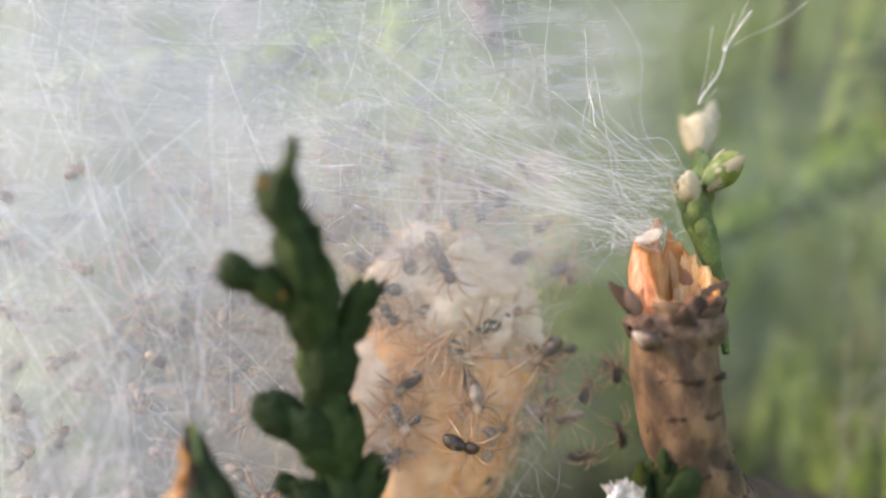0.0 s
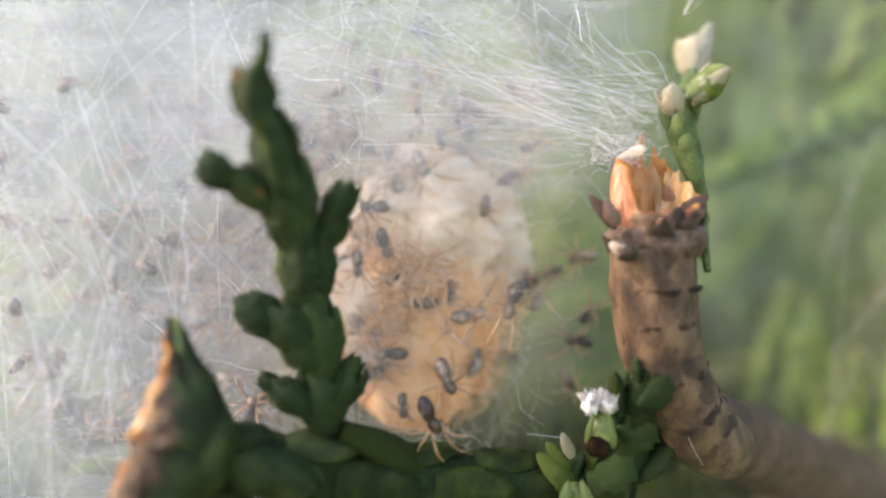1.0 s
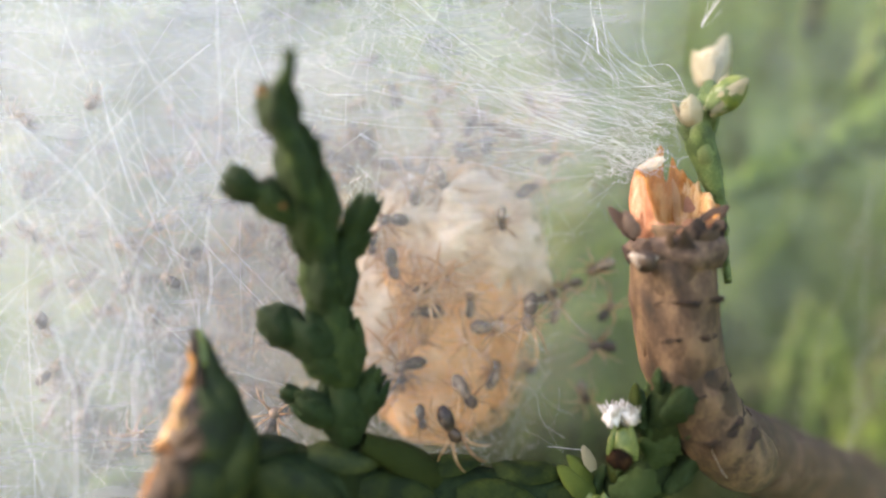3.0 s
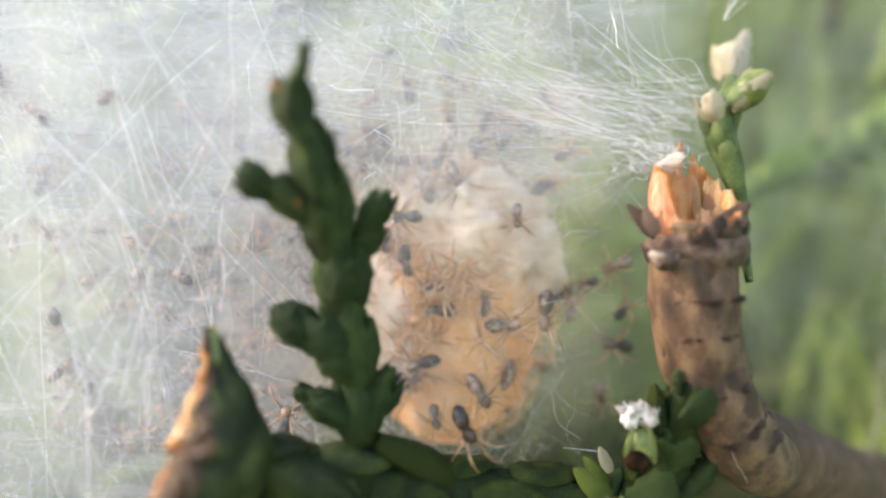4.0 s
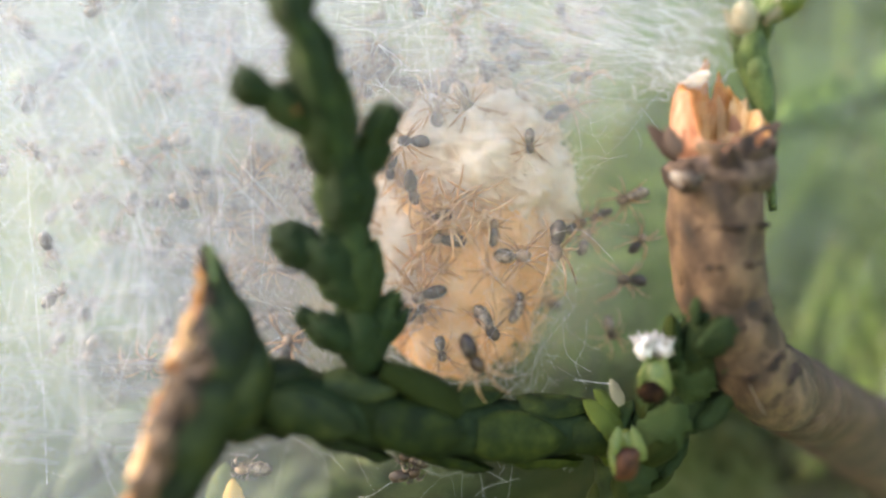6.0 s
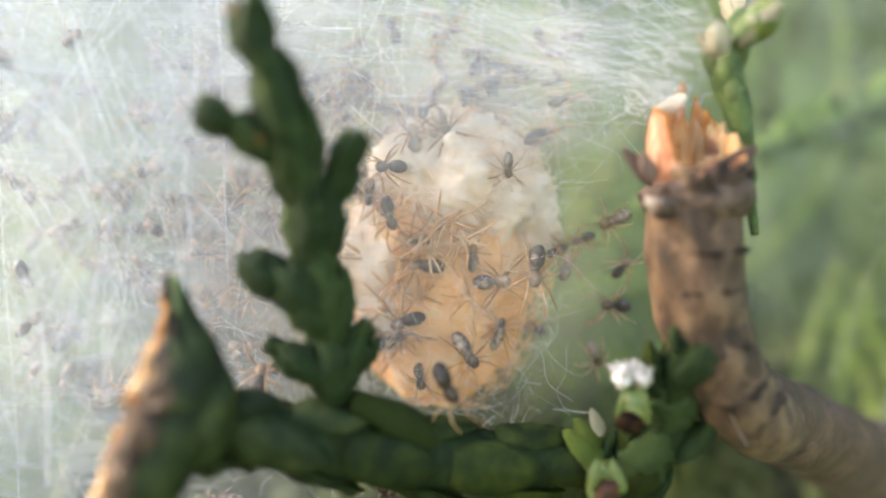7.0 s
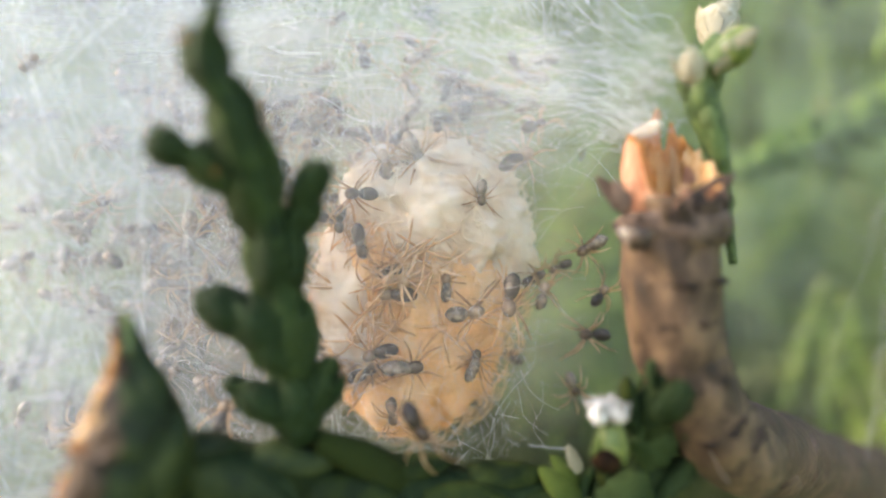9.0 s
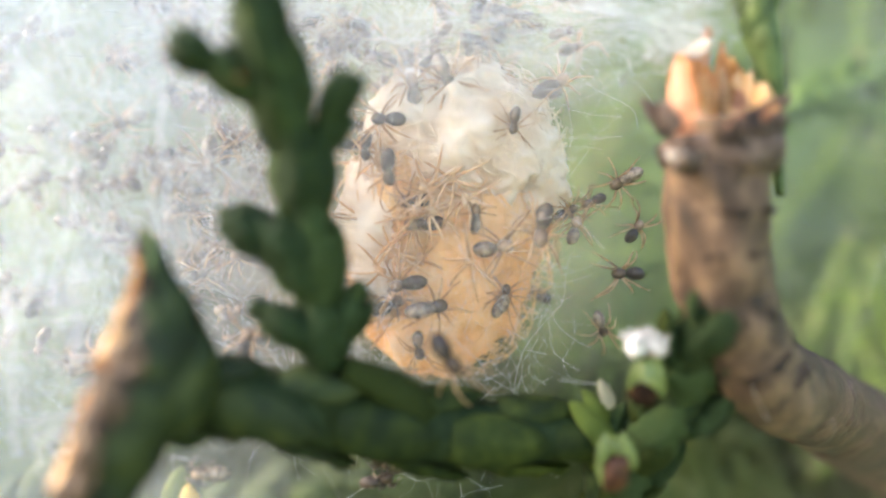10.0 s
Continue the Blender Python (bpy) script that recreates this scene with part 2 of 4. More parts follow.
def finish(name, verts, faces, mat, parent=None, label="", smooth=True):
    me = bpy.data.meshes.new(name)
    me.from_pydata([tuple(v) for v in verts], [], faces)
    me.materials.append(mat)
    if smooth:
        me.polygons.foreach_set("use_smooth", [True] * len(me.polygons))
    me.update()
    ob = new(name, me)
    ob.parent = parent
    if label:
        tagged(ob, label)
    return ob


def thing(name, place, label, category, group="", kind=""):
    ob = new(name)
    ob.empty_display_size = 0.001
    ob.location = mm(place)
    return tagged(ob, label, category, group, kind)


def spline(points, steps):
    """Catmull-Rom through rows of numbers."""
    p = np.array(points, float)
    p = np.vstack([2 * p[0] - p[1], p, 2 * p[-1] - p[-2]])
    rows = []
    for i in range(1, len(p) - 2):
        a, b, c, d = p[i - 1 : i + 3]
        for t in np.linspace(0, 1, steps, endpoint=False):
            rows.append(0.5 * (2 * b + (c - a) * t + (2 * a - 5 * b + 4 * c - d) * t**2 + (3 * b - a - 3 * c + d) * t**3))
    rows.append(p[-2])
    return np.array(rows)


def across(d):
    d = Vector(d).normalized()
    side = d.cross(Vector((0, 1, 0)))
    if side.length < 0.1:
        side = d.cross(Vector((1, 0, 0)))
    side.normalize()
    return d, side, side.cross(d)


def tube(rows, sides=10, lumps=0.0, grain=1.0, caps=True):
    """Vertices and faces of a round stem along rows of x, y, z, radius, in mm."""
    verts, faces = [], []
    rows = np.array(rows, float)
    n = len(rows)
    for i, (x, y, z, r) in enumerate(rows):
        d, s, u = across(rows[min(i + 1, n - 1), :3] - rows[max(i - 1, 0), :3])
        for k in range(sides):
            a = 2 * math.pi * k / sides
            way = s * math.cos(a) + u * math.sin(a)
            p = Vector((x, y, z)) + way * r
            if lumps:
                p += way * r * lumps * noise.noise(p / grain)
            verts.append(p * MM)
    for i in range(n - 1):
        for k in range(sides):
            q = (k + 1) % sides
            faces.append((i * sides + k, i * sides + q, (i + 1) * sides + q, (i + 1) * sides + k))
    if caps:
        faces.append(tuple(range(sides))[::-1])
        faces.append(tuple(range((n - 1) * sides, n * sides)))
    return verts, faces


def blob(centre, radii, turn=(0, 0, 0), lumps=0.1, grain=1.0, rings=10, sides=14, point=0.0, fluff=0.0):
    """A lumpy ball in mm; point draws its +z end out."""
    m = Euler([radians(a) for a in turn]).to_matrix()
    verts, faces = [], []
    for i in range(rings + 1):
        th = math.pi * i / rings
        for k in range(sides):
            a = 2 * math.pi * k / sides
            v = Vector((math.sin(th) * math.cos(a), math.sin(th) * math.sin(a), math.cos(th)))
            if point and v.z > 0:
                v.x, v.y, v.z = v.x * (1 - 0.45 * point * v.z), v.y * (1 - 0.45 * point * v.z), v.z * (1 + point * v.z)
            p = Vector((v.x * radii[0], v.y * radii[1], v.z * radii[2]))
            q = Vector(centre) + m @ p
            q += (q - Vector(centre)) * lumps * (noise.noise(q / grain) + 0.5 * noise.noise(q * 2.3 / grain) + (fluff * (noise.noise(q * 5 / grain) + 0.7 * noise.noise(q * 11 / grain)) if fluff else 0))
            verts.append(q * MM)
    for i in range(rings):
        for k in range(sides):
            q = (k + 1) % sides
            faces.append((i * sides + k, (i + 1) * sides + k, (i + 1) * sides + q, i * sides + q))
    return verts, faces


def scale_leaf_mesh(name, mat, plump=0.55, tip=0.9, keel=0.25, blunt=1.25, lumps=0.0):
    """A unit scale leaf along +z, 1 long and 1 wide, back towards +y; plump at a third and drawn to a point."""
    verts, faces, sides, rings = [], [], 20 if lumps else 9, 22 if lumps else 8
    for i in range(rings + 1):
        s = i / rings
        w = 0.5 * (math.sin(math.pi * min(1, s ** blunt * 0.9 + 0.1)) ** 0.6) * (1 - 0.2 * s) * 1.1
        if i == rings:
            w = 0.03
        for k in range(sides):
            a = 2 * math.pi * k / sides
            x, y = w * math.cos(a), w * plump * math.sin(a)
            if y > 0:
                y *= 1 + keel * (1 - abs(math.cos(a)))
            y += 0.10 * math.sin(math.pi * s) - tip * 0.06 * s * s
            k = 1 + lumps * (noise.noise(Vector((x * 5, y * 5, s * 5 + plump))) + 0.6 * noise.noise(Vector((x * 12, y * 12, s * 12))) + 0.35 * noise.noise(Vector((x * 26, y * 26, s * 26))))
            verts.append((x * k, y * k, s))
    for i in range(rings):
        for k in range(sides):
            q = (k + 1) % sides
            faces.append((i * sides + k, i * sides + q, (i + 1) * sides + q, (i + 1) * sides + k))
    faces.append(tuple(range(sides))[::-1])
    faces.append(tuple(range(rings * sides, (rings + 1) * sides)))
    me = bpy.data.meshes.new(name)
    me.from_pydata(verts, [], faces)
    me.materials.append(mat)
    me.polygons.foreach_set("use_smooth", [True] * len(me.polygons))
    return me


LEAVES = {"green": scale_leaf_mesh("leaf", LEAF, 0.6, 0.9, 0.25, 1.45), "lit_leaf": scale_leaf_mesh("leaf", LEAF_LIT, 0.6, 0.9, 0.25, 1.0, 0.15), "dark": scale_leaf_mesh("leaf", LEAF_DARK, 0.6, 0.9, 0.3, 1.25, 0.32), "dry": scale_leaf_mesh("leaf", WITHER_LIT, 0.4, 0.9, 0.25, 1.2, 0.35),
          "bark": scale_leaf_mesh("scale", BARK, 0.30, 0.3, 0.1, 0.85), "spur": scale_leaf_mesh("scale", SPUR, 0.5, 0.2, 0.1, 1.0, 0.4), "joint": scale_leaf_mesh("scale", BARK_DARK, 0.4, 0.3, 0.1, 1.1, 0.4), "cream": scale_leaf_mesh("leaf", CREAM, 0.5, 0.6, 0.2, 1.1, 0.2), "pale": scale_leaf_mesh("leaf", PALE, 0.6, 0.9, 0.25, 1.3), "sprig": scale_leaf_mesh("leaf", SPRIG, 0.6, 0.9, 0.25, 1.35, 0.2), "live": scale_leaf_mesh("leaf", LIVE, 0.6, 0.9, 0.25, 1.3), "dull": scale_leaf_mesh("leaf", DULL, 0.6, 0.9, 0.25, 1.3), "bud": scale_leaf_mesh("leaf", YELLOW, 0.5, 0.4, 0.2, 1.0, 0.12), "tuft": scale_leaf_mesh("petal", TUFT, 0.5, 0.4, 0.2, 1.0, 0.25), "ember": scale_leaf_mesh("leaf", OCHRE, 0.5, 0.4, 0.2, 1.0, 0.2), "shard": scale_leaf_mesh("splinter", WOOD, 0.35, 0.2, 0.0, 0.7, 0.3), "rind": scale_leaf_mesh("splinter", RIND, 0.4, 0.2, 0.0, 0.75, 0.35)}


def place_leaf(kind, parent, base, way, out, length, width, thick, name="leaf"):
    """One scale leaf at base (mm), pointing along way with its back turned out."""
    z = Vector(way).normalized()
    y = Vector(out) - z * z.dot(Vector(out))
    y.normalize()
    x = y.cross(z)
    m = Matrix((x, y, z)).transposed().to_4x4()
    ob = new(name, LEAVES[kind])
    ob.parent = parent
    ob.matrix_basis = Matrix.Translation(mm(base)) @ m @ Matrix.Diagonal((width * MM, thick * MM, length * MM, 1))
    return ob


def clad(parent, rows, kind, pitch, length, width, flare=22, rng=None, phase=0, start=0.0, thick=1.0, name="leaf", seat=0.42):
    """Scale leaves in crossed pairs along a stem (rows of x, y, z, radius)."""
    rng = rng or random.Random(5)
    rows = np.array(rows, float)
    seg = np.r_[0, np.cumsum(np.linalg.norm(np.diff(rows[:, :3], axis=0), axis=1))]
    s, n = start, phase
    while s < seg[-1] - 0.3 * length:
        x, y, z, r = (np.interp(s, seg, rows[:, k]) for k in range(4))
        e = np.array([np.interp(min(s + 0.4, seg[-1]), seg, rows[:, k]) - np.interp(max(s - 0.4, 0), seg, rows[:, k]) for k in range(3)])
        d, side, up = across(e)
        for sign in (1, -1):
            o = (side if n % 2 else up) * sign
            o = (o + rng.uniform(-0.25, 0.25) * (up if n % 2 else side)).normalized()
            f = radians(flare + rng.uniform(-7, 7)) * (1.0 if n % 2 else 0.55)
            way = d * math.cos(f) + o * math.sin(f)
            k = rng.uniform(0.9, 1.12) * r
            place_leaf(kind, parent, Vector((x, y, z)) + o * r * seat, way, o, length * k, width * k, width * k * thick, name)
        s += pitch * r * rng.uniform(0.93, 1.07)
        n += 1


def along(rows, s):
    """Place, radius and frame at s mm along a stem."""
    seg = np.r_[0, np.cumsum(np.linalg.norm(np.diff(rows[:, :3], axis=0), axis=1))]
    p = [np.interp(s, seg, rows[:, k]) for k in range(4)]
    e = [np.interp(min(s + 0.4, seg[-1]), seg, rows[:, k]) - np.interp(max(s - 0.4, 0), seg, rows[:, k]) for k in range(3)]
    return Vector(p[:3]), p[3], *across(e)


def cushion(parent, name, mat, rows, s0, s1, angle, half, thick, lift=0.0, base=0.6, flat=0.5, lumps=0.1):
    """A scale grown onto a stem from s0 (its base) to s1 (its tip), at an angle round it: a swollen shield with sunken edges."""
    rows = np.array(rows, float)
    nu, nv = 9, 12
    verts, faces = [], []
    for j in range(nv + 1):
        v = j / nv
        p, r, d, side, up = along(rows, s0 + (s1 - s0) * v)
        wide = (base + (1 - base) * math.sin(math.pi * min(0.5, v * 1.4))) * (1 - max(0, v - 0.4) ** 2 / 0.36) + 0.04
        for i in range(nu + 1):
            u = 2 * i / nu - 1
            a = radians(angle + half * wide * u)
            way = side * math.cos(a) + up * math.sin(a)
            h = (max(0.0, 1 - u**4)) ** flat * min(1, 5 * v + 0.1) * min(1, 5 * (1 - v) + 0.15)
            q = p + way * (r * 0.86 + thick * h + lift * v * v)
            q += way * lumps * h * (noise.noise(q / 0.5) + 0.5 * noise.noise(q / 0.2))
            verts.append(q * MM)
    for j in range(nv):
        for i in range(nu):
            k = j * (nu + 1) + i
            faces.append((k, k + 1, k + nu + 2, k + nu + 1))
    return finish(name, verts, faces, mat, parent)


# ---- the hedge behind ----
def hedge_bowl(name, radius, label):
    """The hollow in the hedge in which the nest hangs: high ahead, lower on the sunny side and towards the camera."""
    verts, faces, cols, lines = [], [], 96, 44
    for j in range(lines + 1):
        for i in range(cols):
            a = 2 * math.pi * i / cols
            ahead = 0.5 + 0.5 * math.sin(a - 0.25)
            sunny = min(1, max(0, (math.degrees(a) - 110) / 40)) if a < math.pi * 1.35 else 0
            high = -12 + 62 * ahead**0.8 - 62 * sunny * sunny * (3 - 2 * sunny)
            e = radians(-88 + (88 + high) * j / lines)
            p = Vector((math.cos(a) * math.cos(e), math.sin(a) * math.cos(e), math.sin(e))) * radius
            k = 1 + 0.12 * noise.noise(p / 60) + 0.06 * noise.noise(p / 20) + 0.03 * noise.noise(p / 7)
            verts.append(p * k * MM)
    for j in range(lines):
        for i in range(cols):
            q = (i + 1) % cols
            faces.append((j * cols + i, j * cols + q, (j + 1) * cols + q, (j + 1) * cols + i))
    return tagged(finish(name, verts, faces, HEDGE), label, "hedge", kind="structure")


hedge_bowl("backdrop", 230, "dense green cypress hedge far out of focus")


def spray_mesh(seed, length):
    """Stem and leaf clumps of one background spray, growing along +z."""
    rng = random.Random(seed)
    stem = [(0.06 * length * math.sin(2.2 * s), 0.03 * length * s, s * length, 0.8 * (1 - 0.8 * s) + 0.15) for s in np.linspace(0, 1, 9)]
    verts, faces = [], []
    for i in range(30):
        s = 0.1 + 0.9 * i / 30
        sign = 1 if i % 2 else -1
        ln = length * 0.34 * (1.15 - s) + 3
        x, y, z = 0.06 * length * math.sin(2.2 * s), 0.03 * length * s, s * length
        rows = []
        for t in np.linspace(0, 1, 9):
            w = 0.95 * (1 - 0.6 * t) * (1.0 + 0.35 * math.sin(t * 26))
            rows.append((x + sign * ln * 0.72 * t, y + rng.uniform(-0.2, 0.2) * ln * t, z + ln * (0.75 * t + 0.2 * t * t), w))
        v, f = tube(rows, 6)
        faces += [tuple(q + len(verts) for q in g) for g in f]
        verts += v
    return tube(stem, 6), (verts, faces)


def spray(place, turn, seed, length, mat=SPRAY, label="blurred yellow-green cypress spray in the hedge"):
    s, f = spray_mesh(seed, length)
    t = thing("cypress_spray", place, label, "foliage", "sprays of the hedge")
    finish("stem", *s, TWIG, t)
    tagged(finish("foliage", *f, mat, t), kind="stuff")
    t.rotation_euler = [radians(a) for a in turn]
    return t


kinds = [spray((70, 110, -20), (10, 25, 0), 1, 55), spray((95, 150, -60), (-10, -20, 40), 2, 70), spray((20, 170, -90), (15, 10, -30), 3, 80)]
rng = random.Random(11)
for i in range(60):
    far = rng.uniform(85, 190)
    place = (rng.uniform(-0.95, 1.05) * far, far, rng.uniform(-0.85, 0.45) * far - 15)
    copy_thing(kinds[i % 3], pose(*[c * MM for c in place], rng.uniform(-25, 25), rng.uniform(-45, 45), rng.uniform(0, 360)))

# sprays added to darken the lower hedge; their shade is in the colour
inner = spray((-20, 80, -60), (20, 30, 60), 5, 45, DULL, "dull cypress spray with the hedge's shade put into its colour")
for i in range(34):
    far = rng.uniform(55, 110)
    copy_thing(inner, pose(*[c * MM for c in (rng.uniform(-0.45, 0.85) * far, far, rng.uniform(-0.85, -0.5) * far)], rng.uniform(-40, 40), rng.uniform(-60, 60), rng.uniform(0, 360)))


def side_twig(rows, label, kind="pale", pitch=1.5):
    t = thing("cypress_shoot", rows[0][:3], label, "foliage")
    base = Vector(rows[0][:3])
    rr = spline([(*(Vector(r[:3]) - base), r[3]) for r in rows], 5)
    core = finish("stalk", *tube([(x, y, z, r * 0.6) for x, y, z, r in rr], 8), STALK, t)
    clad(core, rr, kind, pitch, 2.6, 1.5, 24, random.Random(3))
    return t


side_twig([(*(20.49, 48.00, 5.27), 0.7), (*(27.51, 50.00, 7.99), 1.15), (*(34.18, 52.00, 10.50), 1.25), (*(45.14, 54.00, 15.00), 1.2)], "bright green cypress shoot out of focus beyond the stem", "live", 1.1)
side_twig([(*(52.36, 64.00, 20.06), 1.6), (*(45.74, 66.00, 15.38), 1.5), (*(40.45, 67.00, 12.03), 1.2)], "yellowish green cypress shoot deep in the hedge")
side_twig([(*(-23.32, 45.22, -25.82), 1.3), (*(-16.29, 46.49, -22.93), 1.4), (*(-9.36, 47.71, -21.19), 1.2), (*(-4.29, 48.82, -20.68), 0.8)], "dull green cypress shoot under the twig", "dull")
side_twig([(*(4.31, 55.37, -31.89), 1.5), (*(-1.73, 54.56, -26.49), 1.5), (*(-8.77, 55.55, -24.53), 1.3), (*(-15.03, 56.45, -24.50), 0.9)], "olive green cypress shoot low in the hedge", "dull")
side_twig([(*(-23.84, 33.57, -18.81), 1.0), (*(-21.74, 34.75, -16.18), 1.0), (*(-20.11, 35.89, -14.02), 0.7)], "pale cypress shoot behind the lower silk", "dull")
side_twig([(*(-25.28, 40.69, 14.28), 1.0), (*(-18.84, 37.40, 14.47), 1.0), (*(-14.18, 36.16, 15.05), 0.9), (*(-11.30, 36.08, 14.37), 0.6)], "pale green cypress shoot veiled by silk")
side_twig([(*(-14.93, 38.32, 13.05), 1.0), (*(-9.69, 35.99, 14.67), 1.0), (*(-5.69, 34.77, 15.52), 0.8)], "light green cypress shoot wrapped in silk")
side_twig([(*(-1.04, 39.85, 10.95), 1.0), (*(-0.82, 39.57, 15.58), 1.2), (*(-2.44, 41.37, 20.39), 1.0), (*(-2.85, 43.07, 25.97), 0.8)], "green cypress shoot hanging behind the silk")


for rows in ([((4.59, 46.00, 20.34), 0.9), ((4.14, 50.00, 24.26), 1.2), ((4.09, 56.00, 32.18), 1.4)], [((-11.59, 44.00, 19.08), 0.8), ((-14.40, 47.00, 22.38), 1.1), ((-17.68, 52.00, 29.33), 1.2)]):
    t = thing("bare_twig", rows[0][0], "reddish brown bare twig deep in the hedge", "twig")
    finish("bark", *tube(spline([(*(Vector(p) - Vector(rows[0][0])), r) for p, r in rows], 6), 9, 0.2, 1.5), BRANCH, t)


# long slanting shoots of the hedge beyond the stem, light below and shade above put into their colours
def slender(kind, label, length):
    t = thing("cypress_shoot", (0, 0, 0), label, "foliage", "slanting shoots of the hedge")
    rr = spline([(0.5 * math.sin(k), 0.4 * math.cos(2 * k), length * k / 4, 0.75 - 0.1 * k) for k in range(5)], 5)
    core = finish("stalk", *tube([(x, y, z, r * 0.6) for x, y, z, r in rr], 7), STALK if kind == "dull" else TWIG, t)
    clad(core, rr, kind, 1.7, 2.9, 1.6, 20, random.Random(length))
    return t


rng = random.Random(52)
for first, low, high, count in ((slender("pale", "yellow-green cypress shoot with sunlight in its colour, out of focus", 22), -0.5, 0.1, 9), (slender("live", "fresh green cypress shoot out of focus", 18), -0.5, 0.3, 15), (slender("dull", "dull brownish green shoot darkened to stand for shade in the hedge", 26), 0.12, 0.6, 12)):
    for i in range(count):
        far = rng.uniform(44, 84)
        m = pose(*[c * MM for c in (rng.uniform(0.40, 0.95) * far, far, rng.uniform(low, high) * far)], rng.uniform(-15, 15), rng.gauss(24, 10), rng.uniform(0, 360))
        if i:
            copy_thing(first, m)
        else:
            first.matrix_basis = m


# ---- the egg sac ----
SAC_AT = Vector((-0.25, 30.50, -1.74))
sac = thing("egg_sac", SAC_AT, "tan and cream woolly egg sac held in silk", "egg sac")
finish("body", *blob((0, 0, 0), (4.3, 3.6, 6.6), (0, 10, 0), 0.13, 2.4, 90, 120, 0.0, 0.22), SAC, sac, "tan woolly silk")
finish("cap", *blob((0.5, -1.0, 3.2), (3.8, 3.0, 3.2), (0, 20, 0), 0.20, 1.7, 90, 120, 0.0, 0.3), SAC_WHITE, sac, "torn cream-white silk")
finish("patch", *blob((-2.7, -1.9, -0.4), (1.9, 1.4, 2.9), (0, -12, 0), 0.2, 1.2, 44, 60, 0.0, 0.3), SAC_WHITE, sac, "pale silk patch")
finish("flap", *blob((3.2, -1.7, 1.9), (1.4, 0.9, 1.9), (0, -30, 0), 0.28, 1.0, 44, 60, 0.0, 0.3), SAC_WHITE, sac, "loose white silk flap")


# loose wool standing off the sac
rng = random.Random(91)
for name, mat, centre, radii, count in (("tan_wool", SAC, (0, 0, 0), (4.3, 3.6, 6.6), 700), ("white_wool", SAC_WHITE, (0.5, -1.0, 3.2), (3.8, 3.0, 3.2), 520)):
    verts, faces = [], []
    for i in range(count):
        n = Vector((rng.gauss(0, 1), -abs(rng.gauss(0, 1)) - 0.1, rng.gauss(0, 1))).normalized()
        p = Vector(centre) + Vector((n.x * radii[0], n.y * radii[1], n.z * radii[2])) * rng.uniform(0.93, 1.03)
        along_it = n.cross(Vector((rng.gauss(0, 1), rng.gauss(0, 1), rng.gauss(0, 1)))).normalized()
        ln, lift = rng.uniform(0.5, 1.6), rng.uniform(0.05, 0.45)
        bend = n.cross(along_it) * rng.gauss(0, 0.3)
        r = rng.choice((0.012, 0.018, 0.028))
        v, f = tube(spline([(*(p - along_it * ln * 0.5), r), (*(p + n * lift + bend), r), (*(p + along_it * ln * 0.5 + n * lift * 0.6), r * 0.5)], 3), 4, caps=False)
        faces += [tuple(q + len(verts) for q in g) for g in f]
        verts += v
    tagged(finish(name, verts, faces, mat, sac), "loose fibres of the sac", kind="stuff")


# ---- the leafy twig in front ----
twig = thing("cypress_twig", (-4.00, 22.50, -7.31), "dark green scale-leaved cypress twig with an upright shoot", "twig")
O = Vector((-4.00, 22.50, -7.31))


def local(rows, o, steps=6):
    return spline([(*(Vector(r[:3]) - o), r[3]) for r in rows], steps)


def bead(parent, base, tip, width, o=O):
    """One joint of a shoot: two side leaves and two facing leaves, narrow at the foot and spread at the top."""
    rng = random.Random(int(1000 * width) + int(97 * tip[2]))
    b, e = Vector(base) - o, Vector(tip) - o
    w = e - b
    d, s, u = across(w)
    for side, lean, k in ((s, 0.26, 0.60), (-s, 0.26, 0.60), (u, 0.14, 0.66), (-u, 0.14, 0.66)):
        lean, k = lean * rng.uniform(0.8, 1.25), k * rng.uniform(0.9, 1.1)
        place_leaf("dark", parent, b + side * width * 0.10, w + side * min(w.length, width) * lean, side, w.length * rng.uniform(0.9, 1.06), width * k, width * k)


# the level stem
level = local([(*(-8.01, 20.25, -6.99), 1.05), (*(-6.38, 21.09, -6.80), 1.08), (*(-3.62, 22.30, -7.69), 1.25), (*(-1.35, 23.30, -8.31), 1.36), (*(1.04, 24.10, -8.73), 1.38), (*(2.98, 24.60, -8.86), 1.22), (*(4.78, 25.00, -9.03), 0.95), (*(6.06, 25.40, -9.71), 1.00)], O)
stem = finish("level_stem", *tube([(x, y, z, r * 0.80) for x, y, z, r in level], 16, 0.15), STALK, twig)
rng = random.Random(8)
# light along the stem is coloured in: the last leaves use a sunlit copy
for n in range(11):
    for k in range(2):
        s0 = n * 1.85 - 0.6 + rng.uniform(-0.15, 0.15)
        # the first three pairs are darkened in place of the shade at that end
        cushion(stem, "leaf", LEAF_LIT if n > 7 else LEAF if n > 2 else DEAD_SHADED, level, max(0, s0), s0 + rng.uniform(3.0, 3.5), (-90 if n % 2 else 0) + 180 * k + rng.uniform(-8, 8), 47 if n % 2 else 43, rng.uniform(0.22, 0.32), rng.uniform(0.05, 0.3), 0.6, 0.5, 0.12)
